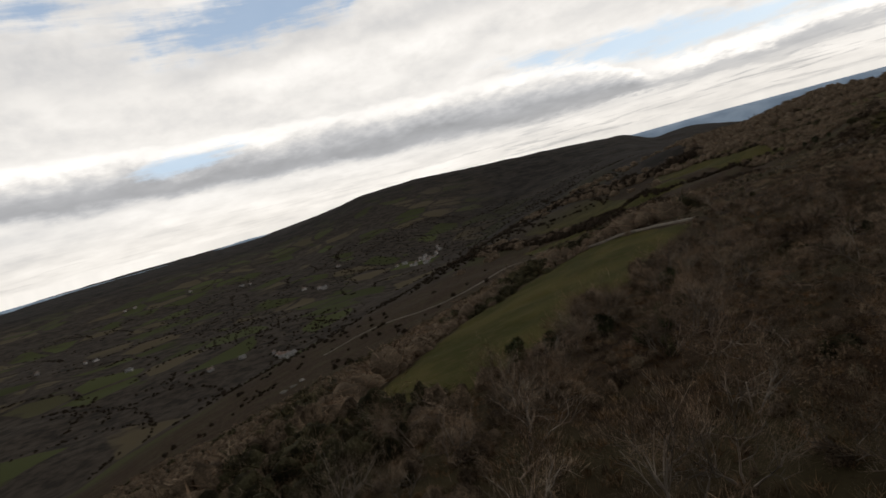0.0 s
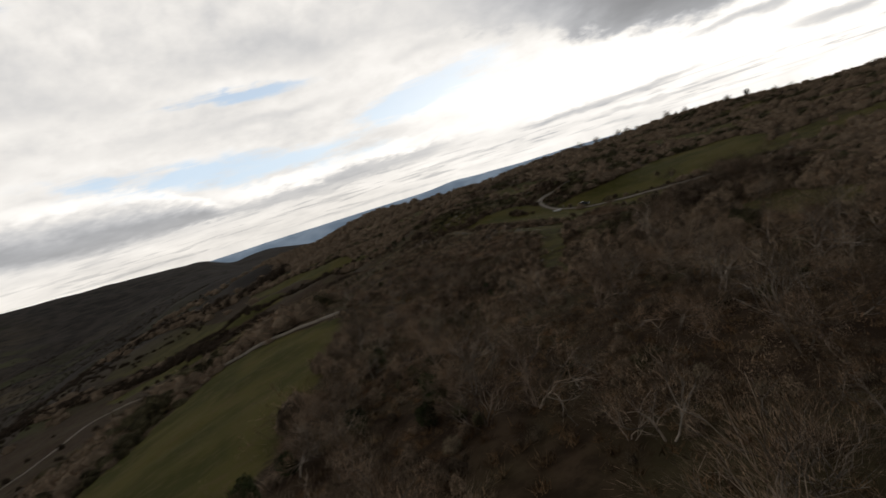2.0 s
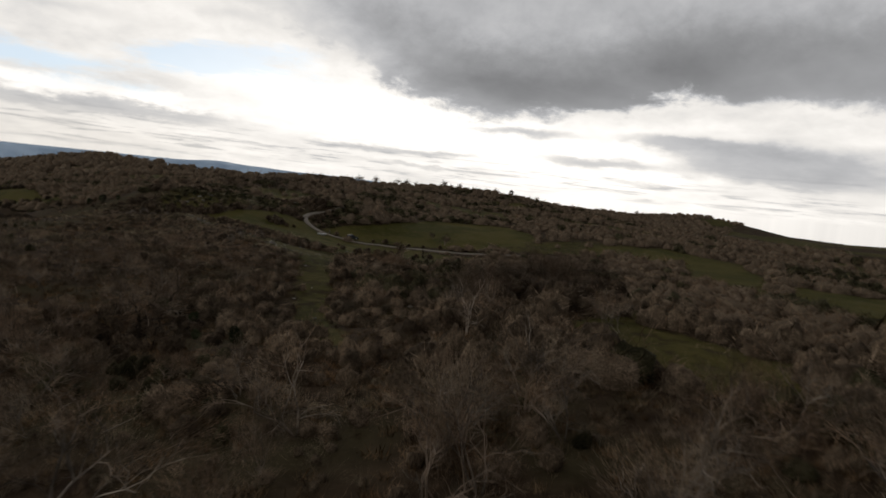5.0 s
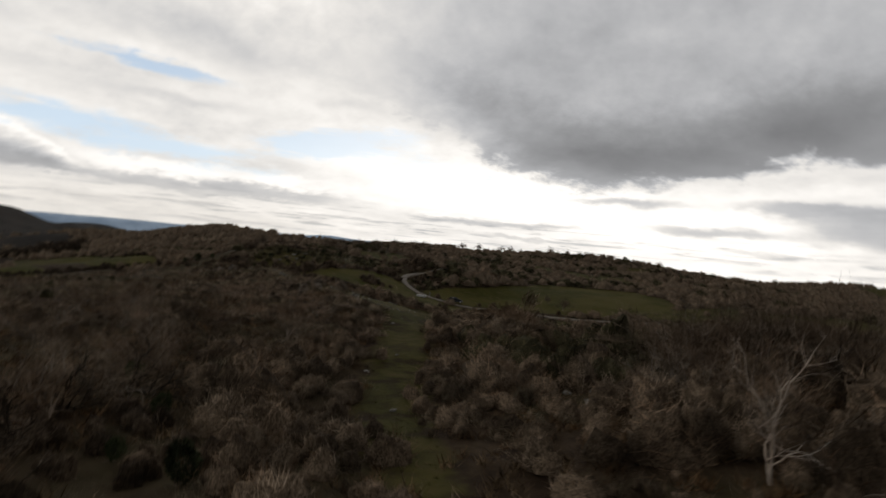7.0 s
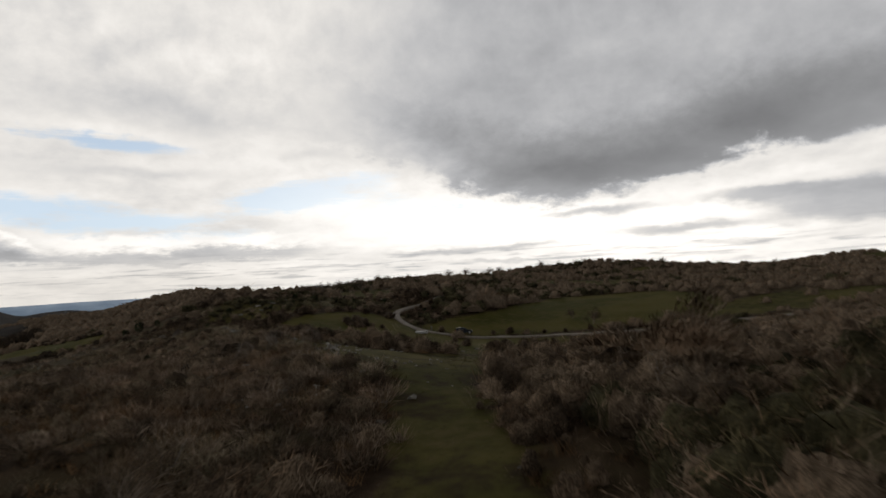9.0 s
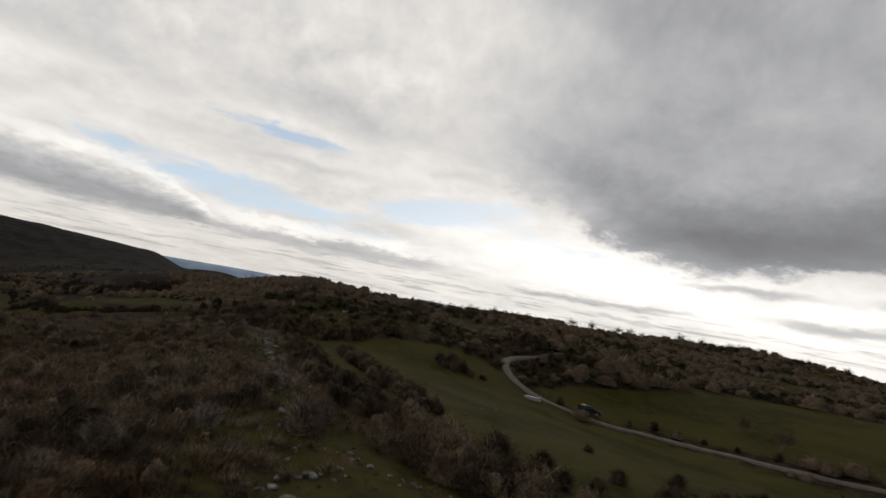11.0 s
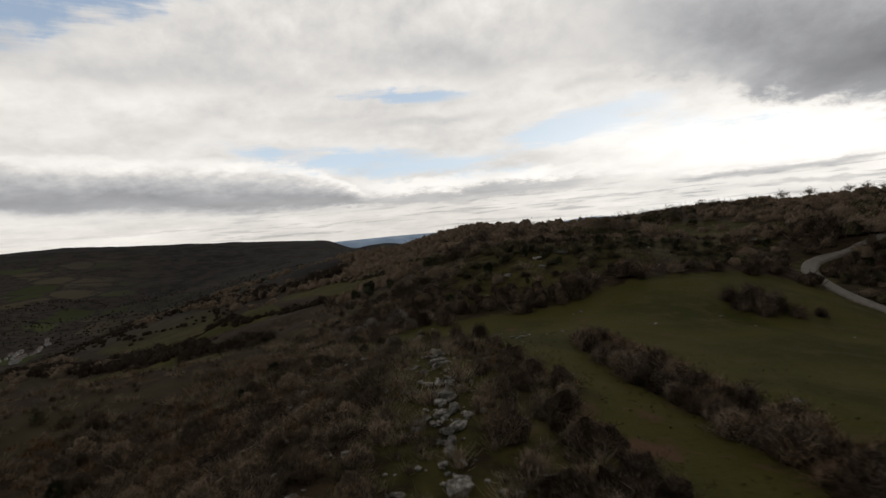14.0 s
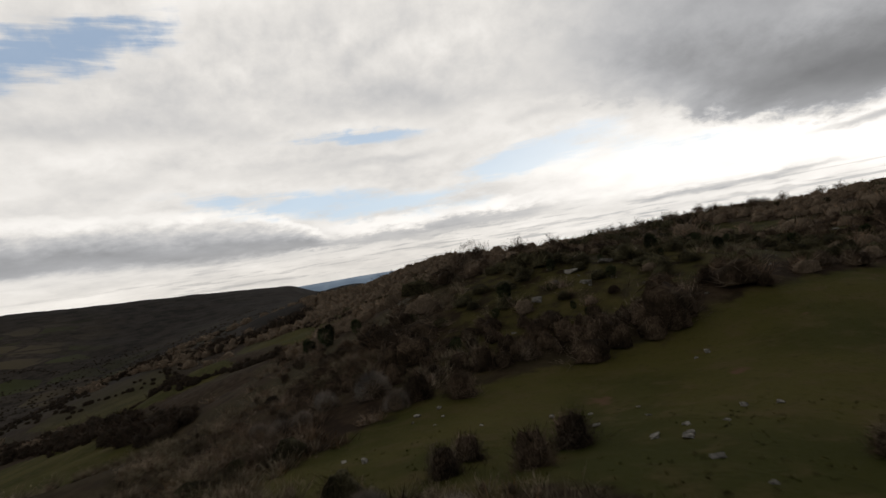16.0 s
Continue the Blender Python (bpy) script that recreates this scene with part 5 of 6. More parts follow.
def build_shrubs():
    # the hedge row across the pasture
    hedge = smooth_line(HEDGES[0], 1.4)
    lots = [[], [], []]
    for k, (x, y) in enumerate(hedge):
        for side in (-1.0, 0.0, 1.0):
            lots[(k + int(side)) % 3].append((x + side + rng.uniform(-0.4, 0.4), y + rng.uniform(-0.4, 0.4)))
    for k, places in enumerate(lots):
        first = shrub(120 + k, "leafless grey-brown shrub in the hedge row across the pasture", "shrubs of the pasture hedge", (GREY_TWIG, DARK_TWIG, GREY_TWIG)[k], tall=0.9, core=DARK_CORE)
        plant_copies(first, places, [1.45 + 0.85 * rng.uniform() for _ in places])
    # clumps standing free on the grass
    thicket = [(108.4, 179), (109.8, 177.6), (110.6, 179.8), (112, 178.4), (109, 181.2), (111.4, 181.2), (113, 179.8), (112.6, 176.8), (115.8, 177.2)]
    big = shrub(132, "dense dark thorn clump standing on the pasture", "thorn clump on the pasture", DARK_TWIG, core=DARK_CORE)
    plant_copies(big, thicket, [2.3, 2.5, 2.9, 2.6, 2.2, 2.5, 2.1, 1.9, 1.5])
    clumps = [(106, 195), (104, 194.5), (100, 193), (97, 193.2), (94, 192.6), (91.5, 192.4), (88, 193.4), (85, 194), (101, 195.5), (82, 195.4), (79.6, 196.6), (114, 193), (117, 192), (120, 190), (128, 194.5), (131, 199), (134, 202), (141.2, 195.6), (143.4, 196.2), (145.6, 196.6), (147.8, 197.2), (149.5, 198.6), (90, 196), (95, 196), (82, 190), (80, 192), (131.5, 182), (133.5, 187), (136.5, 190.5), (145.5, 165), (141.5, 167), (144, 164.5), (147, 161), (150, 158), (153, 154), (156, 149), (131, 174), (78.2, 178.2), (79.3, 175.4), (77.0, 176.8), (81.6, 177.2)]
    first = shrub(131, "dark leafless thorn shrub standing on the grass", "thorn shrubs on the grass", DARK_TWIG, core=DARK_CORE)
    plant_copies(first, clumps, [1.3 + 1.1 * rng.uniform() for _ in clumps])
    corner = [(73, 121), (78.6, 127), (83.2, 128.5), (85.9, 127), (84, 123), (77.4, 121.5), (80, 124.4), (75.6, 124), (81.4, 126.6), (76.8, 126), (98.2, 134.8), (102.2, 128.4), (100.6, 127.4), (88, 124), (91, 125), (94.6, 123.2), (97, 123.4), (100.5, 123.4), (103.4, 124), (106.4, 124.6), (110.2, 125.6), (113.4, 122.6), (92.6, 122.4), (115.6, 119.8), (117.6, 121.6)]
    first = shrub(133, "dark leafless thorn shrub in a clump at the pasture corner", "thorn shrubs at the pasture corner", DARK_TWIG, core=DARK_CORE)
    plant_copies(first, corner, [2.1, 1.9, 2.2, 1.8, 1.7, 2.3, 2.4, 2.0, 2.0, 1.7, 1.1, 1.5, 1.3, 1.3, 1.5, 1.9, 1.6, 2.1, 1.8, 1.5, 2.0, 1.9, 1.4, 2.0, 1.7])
    grey = shrub(134, "broad pale grey shrub beside the stony turf", "grey shrubs of the crest", PALE_TWIG)
    plant_copies(grey, [(67.7, 121.8), (66.2, 126.4), (63.4, 121.4), (60.4, 119.2), (58.8, 116.6), (69.4, 124.6)], [2.3, 1.8, 1.5, 1.6, 1.4, 1.7])
    # rounded bushes at the end of the ridge
    ball = shrub(140, "rounded dense thorn bush with a pale rim of twigs", "rounded bushes of the ridge", PALE_TWIG, 12, 0.9, True)
    plant_copies(ball, [(77.9, 195.4), (78.6, 191.6), (73.4, 193.4), (72.2, 192), (71.0, 193.6), (75.0, 196.0), (75.8, 171.5), (74.2, 173.5)], [1.75, 1.2, 1.0, 1.15, 0.9, 1.2, 0.9, 1.0])
    # brush close under the flight
    near = [[], [], [], []]
    x, y = jitter(-8, 86, 14, 184, 3.7)
    lane, k = beside(x, y, FLIGHT), 0
    cover = scrub_cover(x, y)
    for px, py, d, c in zip(x, y, lane, cover):
        if 2.0 < d < 10 and c > 0.45 and py > 20:
            near[k % 4].append((px, py))
            k += 1
    for k, places in enumerate(near):
        first = shrub(150 + k, "leafless twiggy shrub in the upland brush", "shrubs of the upland", (TWIG, GREY_TWIG, TWIG, HEATH)[k])
        tops = scrub_height(np.array([p[0] for p in places]), np.array([p[1] for p in places]))
        plant_copies(first, places, [float(h) * (0.9 + 0.35 * rng.uniform()) for h in tops])


def build_valley_hedges():
    """Hedgerows and copses between the fields across the valley."""
    rs = np.random.default_rng(17)
    xs, ys = [], []
    for _ in range(150):
        a, r = math.radians(rs.uniform(-66, -2)), rs.uniform(480, 1900)
        x, y, turn = 40 + r * math.sin(a), 80 + r * math.cos(a), math.radians(rs.choice([25, 115]) + rs.normal() * 14)
        t = np.arange(0, rs.uniform(60, 230), 5.0)
        t = t[rs.uniform(size=len(t)) < 0.72]
        bow = turn + t * rs.normal() * 0.0035
        xs.append(x + t * np.cos(bow) + rs.normal(size=len(t)) * 2.6)
        ys.append(y + t * np.sin(bow) + rs.normal(size=len(t)) * 2.6)
    x, y = np.concatenate(xs), np.concatenate(ys)
    gx, gy = jitter(-1500, 60, 250, 1900, 17)
    r, az = np.hypot(gx - 40, gy - 80), np.degrees(np.arctan2(gx - 40, gy - 80))
    keep = (r > 380) & (r < 1800) & (az > -66) & (az < 0) & (roughness(gx, gy, 150, 41) > 0.6) & (meadow(gx, gy) < 0.3)
    x, y = np.concatenate([x, gx[keep]]), np.concatenate([y, gy[keep]])
    kinds = [bush_kind(s + 20, 0.06, 4, False) for s in range(4)]
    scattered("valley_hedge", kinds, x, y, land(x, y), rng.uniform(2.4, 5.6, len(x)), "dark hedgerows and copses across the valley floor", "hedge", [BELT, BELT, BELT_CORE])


def build_tree_belts():
    """The dark rows of bare trees between the fields on the benches."""
    rs = np.random.default_rng(29)
    kinds = [bush_kind(s + 40, 0.022, 60, False) for s in range(5)]
    for line, rows, wide, tall in ((HEDGES[1], 4, 4.0, 8.5), (HEDGES[2], 5, 4.5, 7.0), (HEDGES[3], 2, 1.4, 3.6), (HEDGES[6], 2, 1.2, 3.0)):
        at = smooth_line(line, 2.6)
        p = np.concatenate([np.array(at)] * rows) + rs.normal(size=(len(at) * rows, 2)) * wide * np.clip((np.concatenate([np.array(at)] * rows)[:, 1:] - 190) / 240, 0.25, 1.0)
        size = tall * np.clip((p[:, 1] - 190) / 240, 0.25, 1.0) * np.exp(rs.normal(0, 0.22, len(p))) * (0.75 + 0.5 * roughness(p[:, 0], p[:, 1], 26, 93))
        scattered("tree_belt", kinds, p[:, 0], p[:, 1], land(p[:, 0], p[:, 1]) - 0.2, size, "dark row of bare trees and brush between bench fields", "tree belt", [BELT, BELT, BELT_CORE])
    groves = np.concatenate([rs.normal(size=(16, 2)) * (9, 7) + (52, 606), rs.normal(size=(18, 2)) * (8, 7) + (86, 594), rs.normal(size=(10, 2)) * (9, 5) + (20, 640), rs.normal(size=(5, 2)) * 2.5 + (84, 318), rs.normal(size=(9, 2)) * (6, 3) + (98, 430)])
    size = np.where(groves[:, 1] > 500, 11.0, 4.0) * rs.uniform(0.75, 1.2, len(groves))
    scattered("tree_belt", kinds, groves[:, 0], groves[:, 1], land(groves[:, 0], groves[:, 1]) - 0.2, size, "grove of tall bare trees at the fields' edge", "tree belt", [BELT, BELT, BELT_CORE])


build_scrub()
build_tree_belts()
build_valley_hedges()
build_heath()
build_dry_grass()
build_trees()
build_evergreens()
build_shrubs()

# ---- stones ----


def rock_mesh(seed, flat=0.6):
    """A broken block of limestone: sharp arrises, a bedding plane on top."""
    rs = random.Random(seed)
    bm = bmesh.new()
    for _ in range(13):
        p = Vector((rs.uniform(-1, 1), rs.uniform(-1, 1), rs.uniform(-1, 1)))
        p = p / max(abs(p.x), abs(p.y), abs(p.z)) * rs.uniform(0.72, 1.0) * 0.5
        bm.verts.new((p.x * 1.5, p.y * 1.05, p.z * flat * 1.1))
    bmesh.ops.convex_hull(bm, input=bm.verts[:])
    bmesh.ops.delete(bm, geom=[v for v in bm.verts if not v.link_faces], context="VERTS")
    me = bpy.data.meshes.new("stone")
    bm.to_mesh(me)
    bm.free()
    me.materials.append(STONE)
    return me


ROCKS = [rock_mesh(s, 0.45 + 0.07 * (s % 5)) for s in range(10)]


def build_wall():
    """The tumbled wall on the crest: every stone a piece of it."""
    line = smooth_line(WALL_LINE, 0.40)
    wall = tagged(new("stone_wall"), "tumbled dry-stone wall of grey limestone along the ridge", "wall")
    wall.matrix_basis = pose(*line[len(line) // 2], level(*line[len(line) // 2]))
    base = wall.matrix_basis.inverted()
    rs, count = random.Random(4), 0
    for k, (x, y) in enumerate(line):
        thick = (0.36 if y < 138 else 1.15) * (0.05 + 1.0 * float(roughness(np.array([x]), np.array([y]), 5, 31)[0]))
        for _ in range(3):
            if rs.random() > thick or count > 298:
                continue
            px, py, size = x + rs.gauss(0, 0.32), y + rs.gauss(0, 0.3), 0.10 + 0.50 * rs.random() ** 2.4
            ob = new("stone", ROCKS[rs.randrange(10)])
            ob.parent = wall
            ob.matrix_basis = base @ pose(px, py, level(px, py) + rs.uniform(0.0, 0.16) + 0.1 * size, rs.uniform(-28, 28), rs.uniform(-28, 28), rs.uniform(0, 360)) @ Matrix.Diagonal((size, size, size, 1))
            count += 1


def lay_rock(x, y, size, label, group, rs, sink=0.12, tall=1.0):
    ob = new("rock", ROCKS[rs.randrange(10)])
    ob.matrix_basis = pose(x, y, level(x, y) + size * (0.18 - sink), rs.uniform(-14, 14), rs.uniform(-14, 14), rs.uniform(0, 360)) @ Matrix.Diagonal((size, size, size * tall * rs.uniform(0.7, 1.1), 1))
    tagged(ob, label, "rock", group)


def build_rubble():
    """Small broken stones strewn over the crest."""
    x, y = jitter(46, 90, 96, 190, 0.62)
    crest = np.interp(y, [60, 105, 135, 165, 190], [40, 61, 70.5, 75, 79])
    off = x - crest
    k = np.where(y < 138, 0.3, 0.6) * np.exp(-(beside(x, y, WALL_LINE) / 1.1) ** 2) + 0.35 * np.exp(-((off + 4) / 5.5) ** 2) * step(0.5, 0.75, roughness(x, y, 4, 71))
    keep = rng.uniform(size=len(x)) < k
    x, y = x[keep], y[keep]
    kinds = []
    for me in ROCKS[:6]:
        me.calc_loop_triangles()
        v = np.zeros(len(me.vertices) * 3)
        me.vertices.foreach_get("co", v)
        f = np.zeros(len(me.loop_triangles) * 3, np.int32)
        me.loop_triangles.foreach_get("vertices", f)
        kinds.append([(v.reshape(-1, 3), f.reshape(-1, 3), 0)])
    scattered("rubble", kinds, x, y, land(x, y) + 0.04, 0.08 + 0.26 * rng.uniform(size=len(x)) ** 2, "small broken limestone rubble strewn along the ridge", "rubble", [STONE], up=None)


def build_rocks():
    rs = random.Random(11)
    for x, y, size in ((53, 70, 0.9), (54.3, 69, 1.3), (54.5, 67.2, 1.5), (51.2, 67.3, 1.6), (52.4, 67.6, 1.8), (53.4, 68.2, 1.2), (50.2, 68.6, 1.0), (51.5, 70, 0.9), (55.6, 68.3, 0.9), (49.3, 74, 0.8), (53, 73, 0.8), (43.6, 74.4, 0.7)):
        lay_rock(x, y, size * 0.5, "mottled grey limestone block in a rock pile", "rock pile beside the glade", rs, 0.0, 1.15)
    for x, y, size in ((69.2, 134.0, 1.2), (69.9, 134.9, 1.0), (69.5, 133.0, 1.0), (68.7, 134.6, 0.8), (70.4, 133.8, 0.7), (69.6, 136.0, 0.6), (70.0, 141.4, 1.1), (70.9, 142.0, 0.7), (72.4, 149.6, 0.9), (68.3, 141.5, 0.6), (75.3, 165.2, 0.7), (75.9, 165.6, 0.5), (74.9, 164.6, 0.45)):
        lay_rock(x, y, size, "pale grey limestone boulder on the crest of the ridge", "boulders on the crest", rs)
    for x, y, size in ((84, 176, 0.9), (84.8, 175.3, 0.8), (84.4, 174.9, 1.1), (83.1, 172.3, 0.9), (87, 176, 0.6), (95, 185.5, 1.0), (94, 185.2, 0.7), (85.2, 182, 0.5), (87, 181, 0.6), (89, 177.3, 0.8), (90, 176.6, 0.7), (79.2, 186, 0.4), (86, 179, 0.5), (97.4, 176.6, 0.8), (105.6, 174.4, 0.5), (85.6, 176.4, 0.7), (83.8, 175.8, 0.6)):
        lay_rock(x, y, size * 0.36, "flat pale stone lying in the short pasture grass", "stones in the pasture", rs)
    for x, y in ((84, 120.2), (86.4, 121), (89.4, 121.6), (90.6, 121.2), (95.6, 121.8), (96.8, 121.2), (102, 121.4)):
        lay_rock(x, y, rs.uniform(0.3, 0.6), "flat pale stone below the shrubs of the pasture", "stones in the pasture", rs)
    for k in range(16):
        x, y = 68.2 + 4.6 * k / 15 + rs.gauss(0, 0.2), 120.2 - 2.6 * k / 15 + rs.gauss(0, 0.2)
        lay_rock(x, y, rs.uniform(0.10, 0.28), "small pale stone in a bare earth bank", "stones of the earth bank", rs)
    places = []
    while len(places) < 230:
        x, y = rs.uniform(34, 128), rs.uniform(60, 206)
        ridge = float(beside(np.array([x]), np.array([y]), WALL_LINE)[0])
        glade = float(inside(np.array([x]), np.array([y]), GLADE)[0])
        hill = float(inside(np.array([x]), np.array([y]), DOME)[0])
        if rs.random() < 0.9 * math.exp(-(ridge / 6) ** 2) + 0.35 * glade + 0.35 * hill + 0.03:
            places.append((x, y))
    for x, y in places:
        lay_rock(x, y, 0.12 + 0.28 * rs.random() ** 2, "small weathered limestone scattered on the upland", "scattered stones", rs)
    rocky = [(97, 205), (100, 207), (103, 209), (110, 212), (99, 203), (142, 210), (143.5, 211), (141, 211.5), (104, 207), (94, 203)]
    for x, y in rocky:
        lay_rock(x, y, rs.uniform(0.6, 1.1), "white limestone ledge on the scrubby knoll", "ledges of the knoll", rs)
    for x, y in ((-164, 225), (-160, 229), (-167, 221), (-149, 168), (-146, 171)):
        lay_rock(x, y, rs.uniform(2.2, 3.6), "pale limestone outcrop on the valley flank", "outcrops of the valley flank", rs)


build_wall()
build_rubble()
build_rocks()

# ---- what stands by the road ----
PAINT = plain("dark_car_paint", (0.016, 0.019, 0.026), 0.22, 0.0, 3.0, 0.1)
GLASS = plain("dark_window_glass", (0.012, 0.014, 0.016), 0.06, 0.0, 2.0, 0.1)
RUBBER = plain("tyre_rubber", (0.018, 0.018, 0.018), 0.85)
ALLOY = plain("wheel_alloy", (0.45, 0.45, 0.46), 0.35, 0.9)
LENS = plain("lamp_lens", (0.55, 0.55, 0.55), 0.12)
RED_LENS = plain("tail_lamp", (0.25, 0.015, 0.012), 0.15)
CONCRETE = plain("weathered_concrete", (0.34, 0.34, 0.32), 0.9, 0, 5.0, 0.22)
GALVANISED = plain("galvanised_sheet", (0.30, 0.30, 0.29), 0.6, 0.2, 4.0, 0.15)


def prism(profile, half, taper=None):
    """A side outline (x, z) drawn across the width; taper: half width for each corner."""
    bm = bmesh.new()
    taper = taper or [half] * len(profile)
    left = [bm.verts.new((x, w, z)) for (x, z), w in zip(profile, taper)]
    right = [bm.verts.new((x, -w, z)) for (x, z), w in zip(profile, taper)]
    bm.faces.new(left)
    bm.faces.new(right[::-1])
    for i in range(len(profile)):
        j = (i + 1) % len(profile)
        bm.faces.new((left[j], left[i], right[i], right[j]))
    bmesh.ops.recalc_face_normals(bm, faces=bm.faces)
    return bm


def block(size, at, bevel=0.0):
    bm = bmesh.new()
    bmesh.ops.create_cube(bm, size=1.0, matrix=Matrix.Translation(at) @ Matrix.Diagonal((*size, 1)))
    if bevel:
        bmesh.ops.bevel(bm, geom=bm.edges[:], offset=bevel, segments=2, affect="EDGES")
    return bm


def disc(radius, width, at, segments=24):
    bm = bmesh.new()
    bmesh.ops.create_cone(bm, cap_ends=True, segments=segments, radius1=radius, radius2=radius, depth=width, matrix=Matrix.Translation(at) @ Matrix.Rotation(radians(90), 4, "X"))
    return bm


def build_car():
    x, y, turn = 135.1, 170.7, -37.0
    car = thing("car", x, y, "dark blue-black hatchback parked on the verge of the road", "car", turn=turn, sink=-0.05)
    body = prism([(-2.05, 0.34), (-2.08, 0.62), (-2.0, 0.94), (-1.0, 0.99), (0.75, 0.95), (1.55, 0.84), (2.02, 0.66), (2.08, 0.40), (1.95, 0.24), (-1.9, 0.24)], 0.86, [0.80, 0.84, 0.82, 0.85, 0.85, 0.82, 0.72, 0.74, 0.78, 0.78])
    bmesh.ops.bevel(body, geom=body.edges[:], offset=0.05, segments=2, affect="EDGES")
    part("body", body, PAINT, car)
    roof = prism([(-1.98, 0.95), (-1.62, 1.40), (-0.6, 1.50), (0.22, 1.44), (0.98, 0.96)], 0.8, [0.80, 0.66, 0.66, 0.65, 0.80])
    bmesh.ops.bevel(roof, geom=roof.edges[:], offset=0.04, segments=2, affect="EDGES")
    part("roof", roof, PAINT, car)
    for side in (1, -1):
        for a, b, c, d in ((-1.62, -1.50, -0.72, -0.72), (-0.62, -0.62, 0.12, 0.72)):
            bm = bmesh.new()
            pts = [(a, 0.815, 1.00), (b, 0.690, 1.36), (c, 0.680, 1.39), (d, 0.815, 1.00)]
            bm.faces.new([bm.verts.new((px, side * (pw + 0.012), pz)) for px, pw, pz in pts])
            bmesh.ops.solidify(bm, geom=bm.faces[:], thickness=0.012)
            part("side_window", bm, GLASS, car)
    for name, pts in (("windscreen", [(0.30, 0.60, 1.42), (0.30, -0.60, 1.42), (1.00, -0.74, 0.985), (1.00, 0.74, 0.985)]), ("rear_window", [(-1.68, -0.60, 1.38), (-1.68, 0.60, 1.38), (-2.0, 0.72, 0.99), (-2.0, -0.72, 0.99)])):
        bm = bmesh.new()
        bm.faces.new([bm.verts.new(p) for p in pts])
        bmesh.ops.solidify(bm, geom=bm.faces[:], thickness=0.015)
        part(name, bm, GLASS, car)
    for wx in (-1.28, 1.30):
        for side in (1, -1):
            tyre = part("wheel", disc(0.31, 0.20, (wx, side * 0.76, 0.31)), RUBBER, car)
            part("rim", disc(0.20, 0.21, (wx, side * 0.765, 0.31), 16), ALLOY, tyre)
    for side in (1, -1):
        part("headlight", block((0.16, 0.30, 0.13), (1.93, side * 0.55, 0.66), 0.03), LENS, car)
        part("tail_light", block((0.10, 0.16, 0.30), (-2.02, side * 0.70, 0.80), 0.02), RED_LENS, car)
        part("wing_mirror", block((0.12, 0.18, 0.13), (0.70, side * 0.93, 1.02), 0.03), PAINT, car)
    part("bumper", block((0.14, 1.5, 0.18), (2.03, 0, 0.36), 0.04), RUBBER, car)


def build_trough():
    trough = thing("water_trough", 123.2, 172.6, "long pale concrete cattle trough with a metal cover beside the road", "trough", turn=-52, sink=0.1)
    part("basin", block((2.4, 1.35, 0.5), (0, 0, 0.25), 0.04), CONCRETE, trough)
    part("cover", block((2.25, 1.2, 0.05), (0, 0, 0.527), 0.01), GALVANISED, trough, "dull galvanised sheet cover")
    part("inlet_box", block((0.35, 1.3, 0.66), (1.38, 0, 0.33), 0.03), CONCRETE, trough)
    post = thing("marker_stone", 129.6, 176.2, "upright pale marker stone on the road verge", "stone")
    bm = block((0.35, 0.28, 1.1), (0, 0, 0.5), 0.07)
    part("shaft", bm, STONE, post)


build_car()
build_trough()

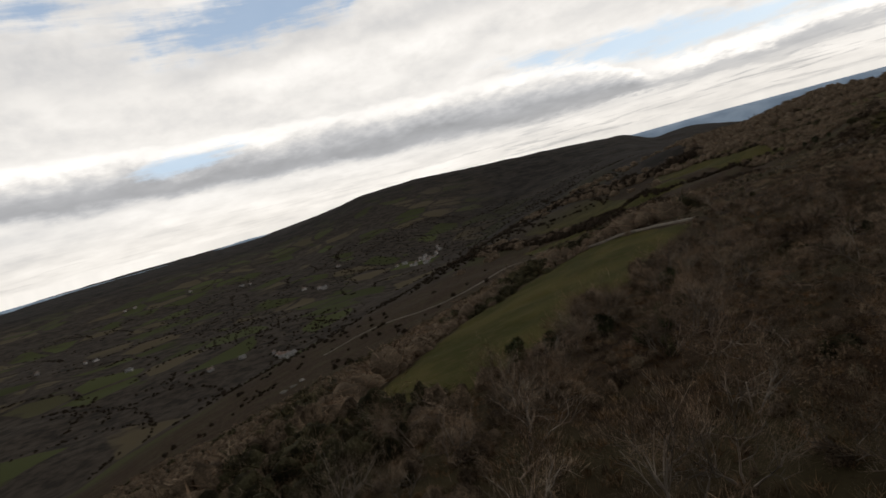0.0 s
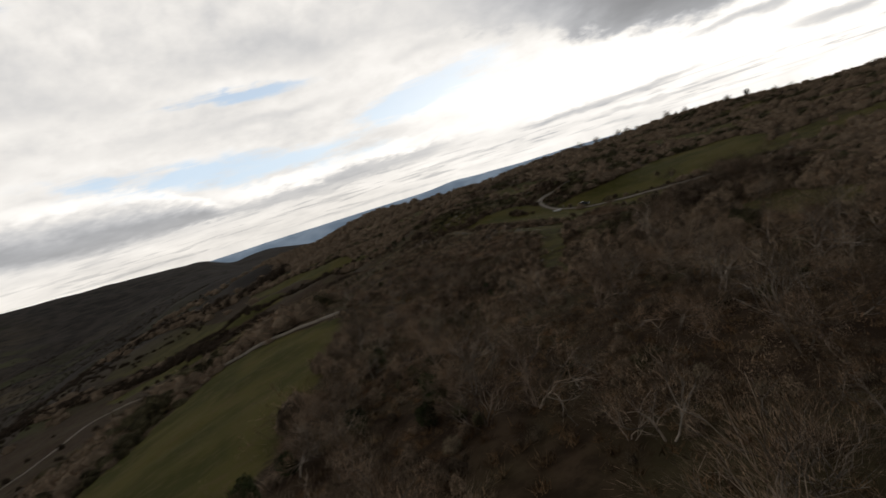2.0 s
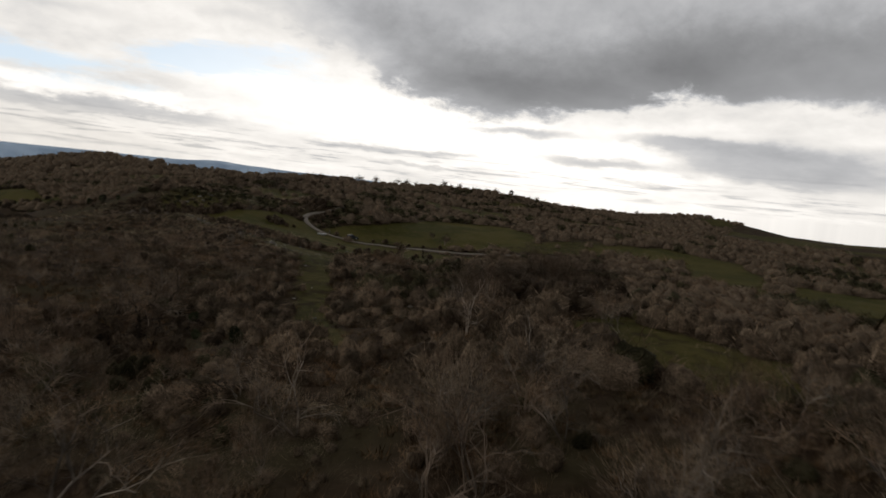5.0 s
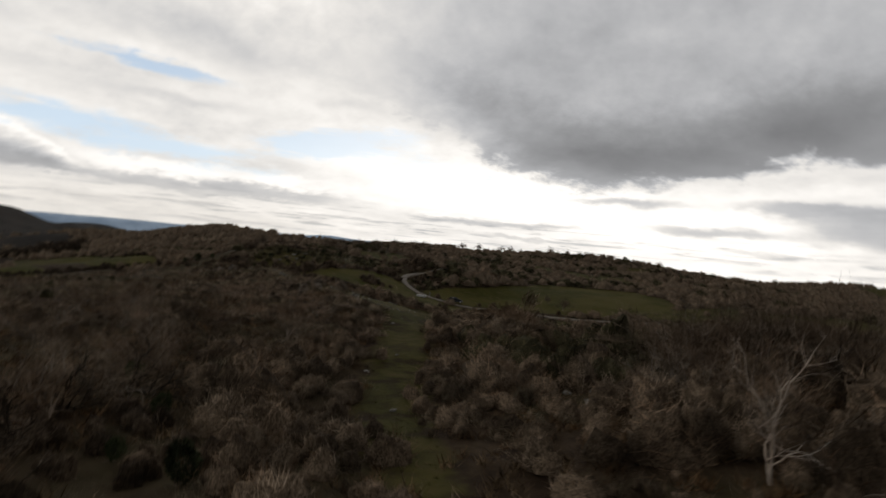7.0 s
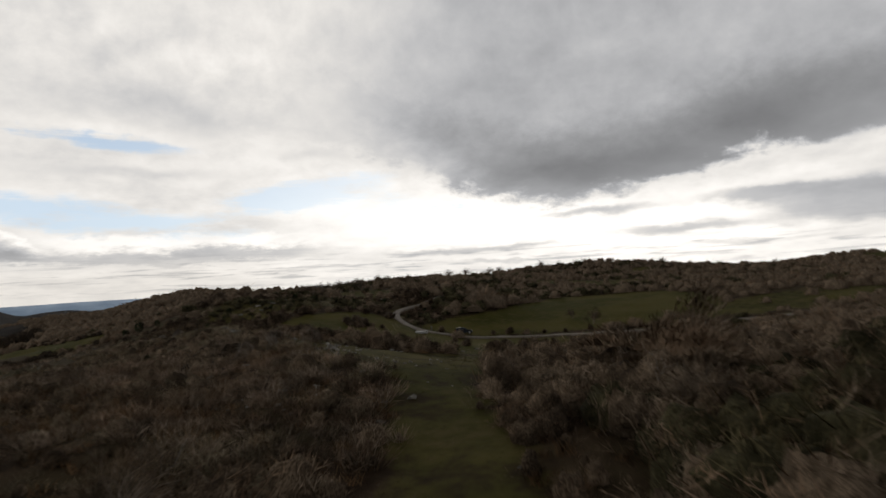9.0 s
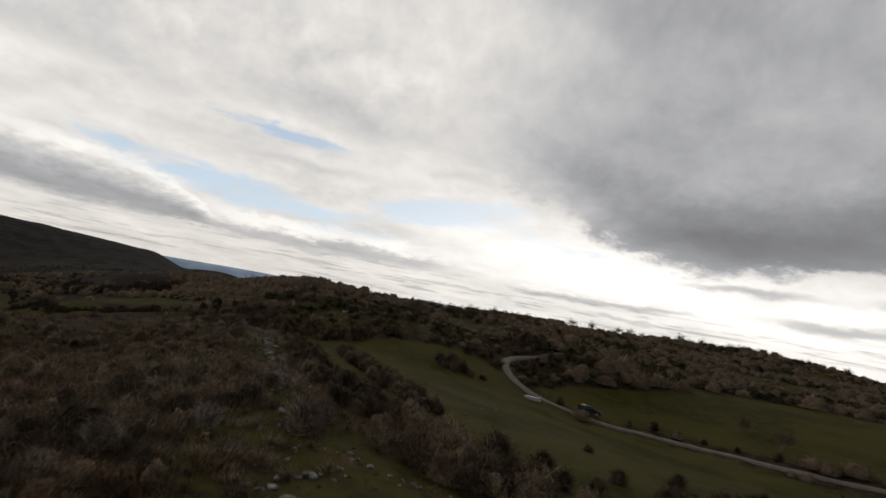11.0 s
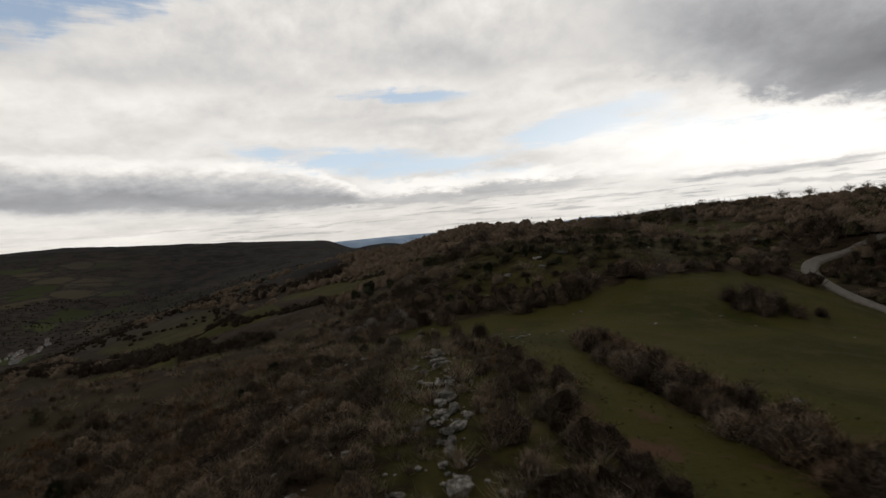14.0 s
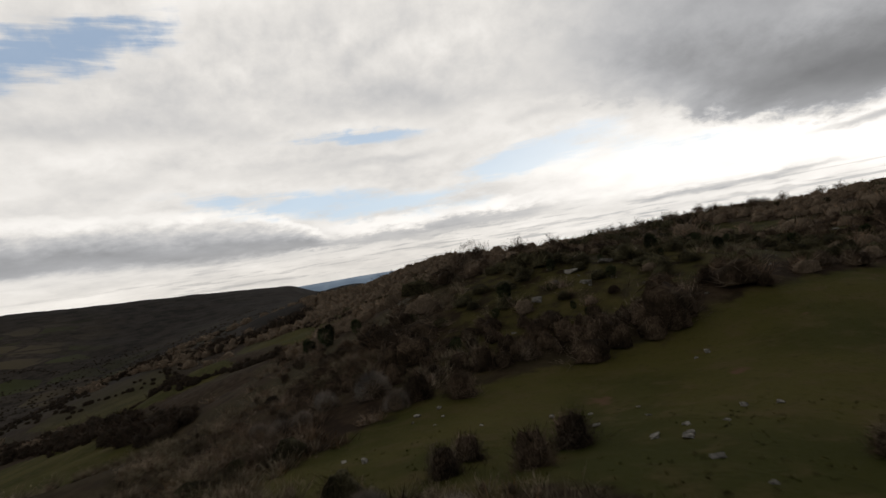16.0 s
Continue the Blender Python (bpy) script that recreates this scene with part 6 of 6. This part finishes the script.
# ---- houses in the valley ----
RENDER_WALL = plain("pale_house_wall", (0.46, 0.44, 0.41), 0.9, 0, 0.6, 0.15)
TILE_ROOF = plain("clay_roof", (0.21, 0.15, 0.12), 0.9, 0, 0.8, 0.25)
SLATE_ROOF = plain("grey_roof", (0.20, 0.19, 0.18), 0.85, 0, 0.8, 0.2)
PANE = plain("dark_pane", (0.03, 0.035, 0.04), 0.2)


def house(w, l, h, roof_mat, label, group):
    home = thing("house", 0, 0, label, "house", group)
    wall = part("wall", block((l, w, h + 6), (0, 0, h / 2 - 3)), RENDER_WALL, home)
    bm = prism([(-w * 0.58, h - 0.2), (0, h + w * 0.36), (w * 0.58, h - 0.2)], l * 0.54)
    bmesh.ops.rotate(bm, verts=bm.verts, matrix=Matrix.Rotation(radians(90), 3, "Z"))
    part("roof", bm, roof_mat, home)
    part("chimney", block((0.9, 0.9, 1.8), (l * 0.3, 0, h + w * 0.36)), RENDER_WALL, home)
    for k in range(3):
        for floor in (1.6, 4.2):
            if floor < h - 1:
                part("window", block((1.1, 0.12, 1.5), (l * (-0.3 + 0.3 * k), -w / 2 - 0.04, floor)), PANE, home)
    return home


def build_houses():
    rs = random.Random(8)
    kinds = [house(8, 12, 6.5, TILE_ROOF, "pale stone house with a clay roof in the valley village", "houses in the valley"),
             house(9, 17, 6.0, SLATE_ROOF, "long pale farmhouse with a grey roof in the valley", "houses in the valley"),
             house(7, 9, 7.5, TILE_ROOF, "narrow pale village house with a clay roof", "houses in the valley")]
    village = [(-442 + rs.gauss(0, 15), 1225 + rs.gauss(0, 44)) for _ in range(24)]
    farms = [(-513, 1223), (-498, 1240), (-463, 612), (-448, 600), (-394, 552), (-410, 566), (-432, 585), (-643, 1089), (-660, 1096), (-713, 1118), (-1023, 810), (-1040, 800), (-722, 1324), (-1080, 1376), (-1060, 1390), (-1309, 1419), (-1283, 789), (-1112, 756), (-542, 579), (-517, 615), (-1471, 1311), (-1450, 1330), (-820, 700)]
    used = set()
    for k, (x, y) in enumerate(village + farms):
        kind = kinds[k % 3]
        made = kind if k % 3 not in used else copy_thing(kind, Matrix())
        used.add(k % 3)
        size = rs.uniform(0.5, 0.75)
        stand(made, x, y, rs.uniform(-35, 35) + 60, size)


build_houses()
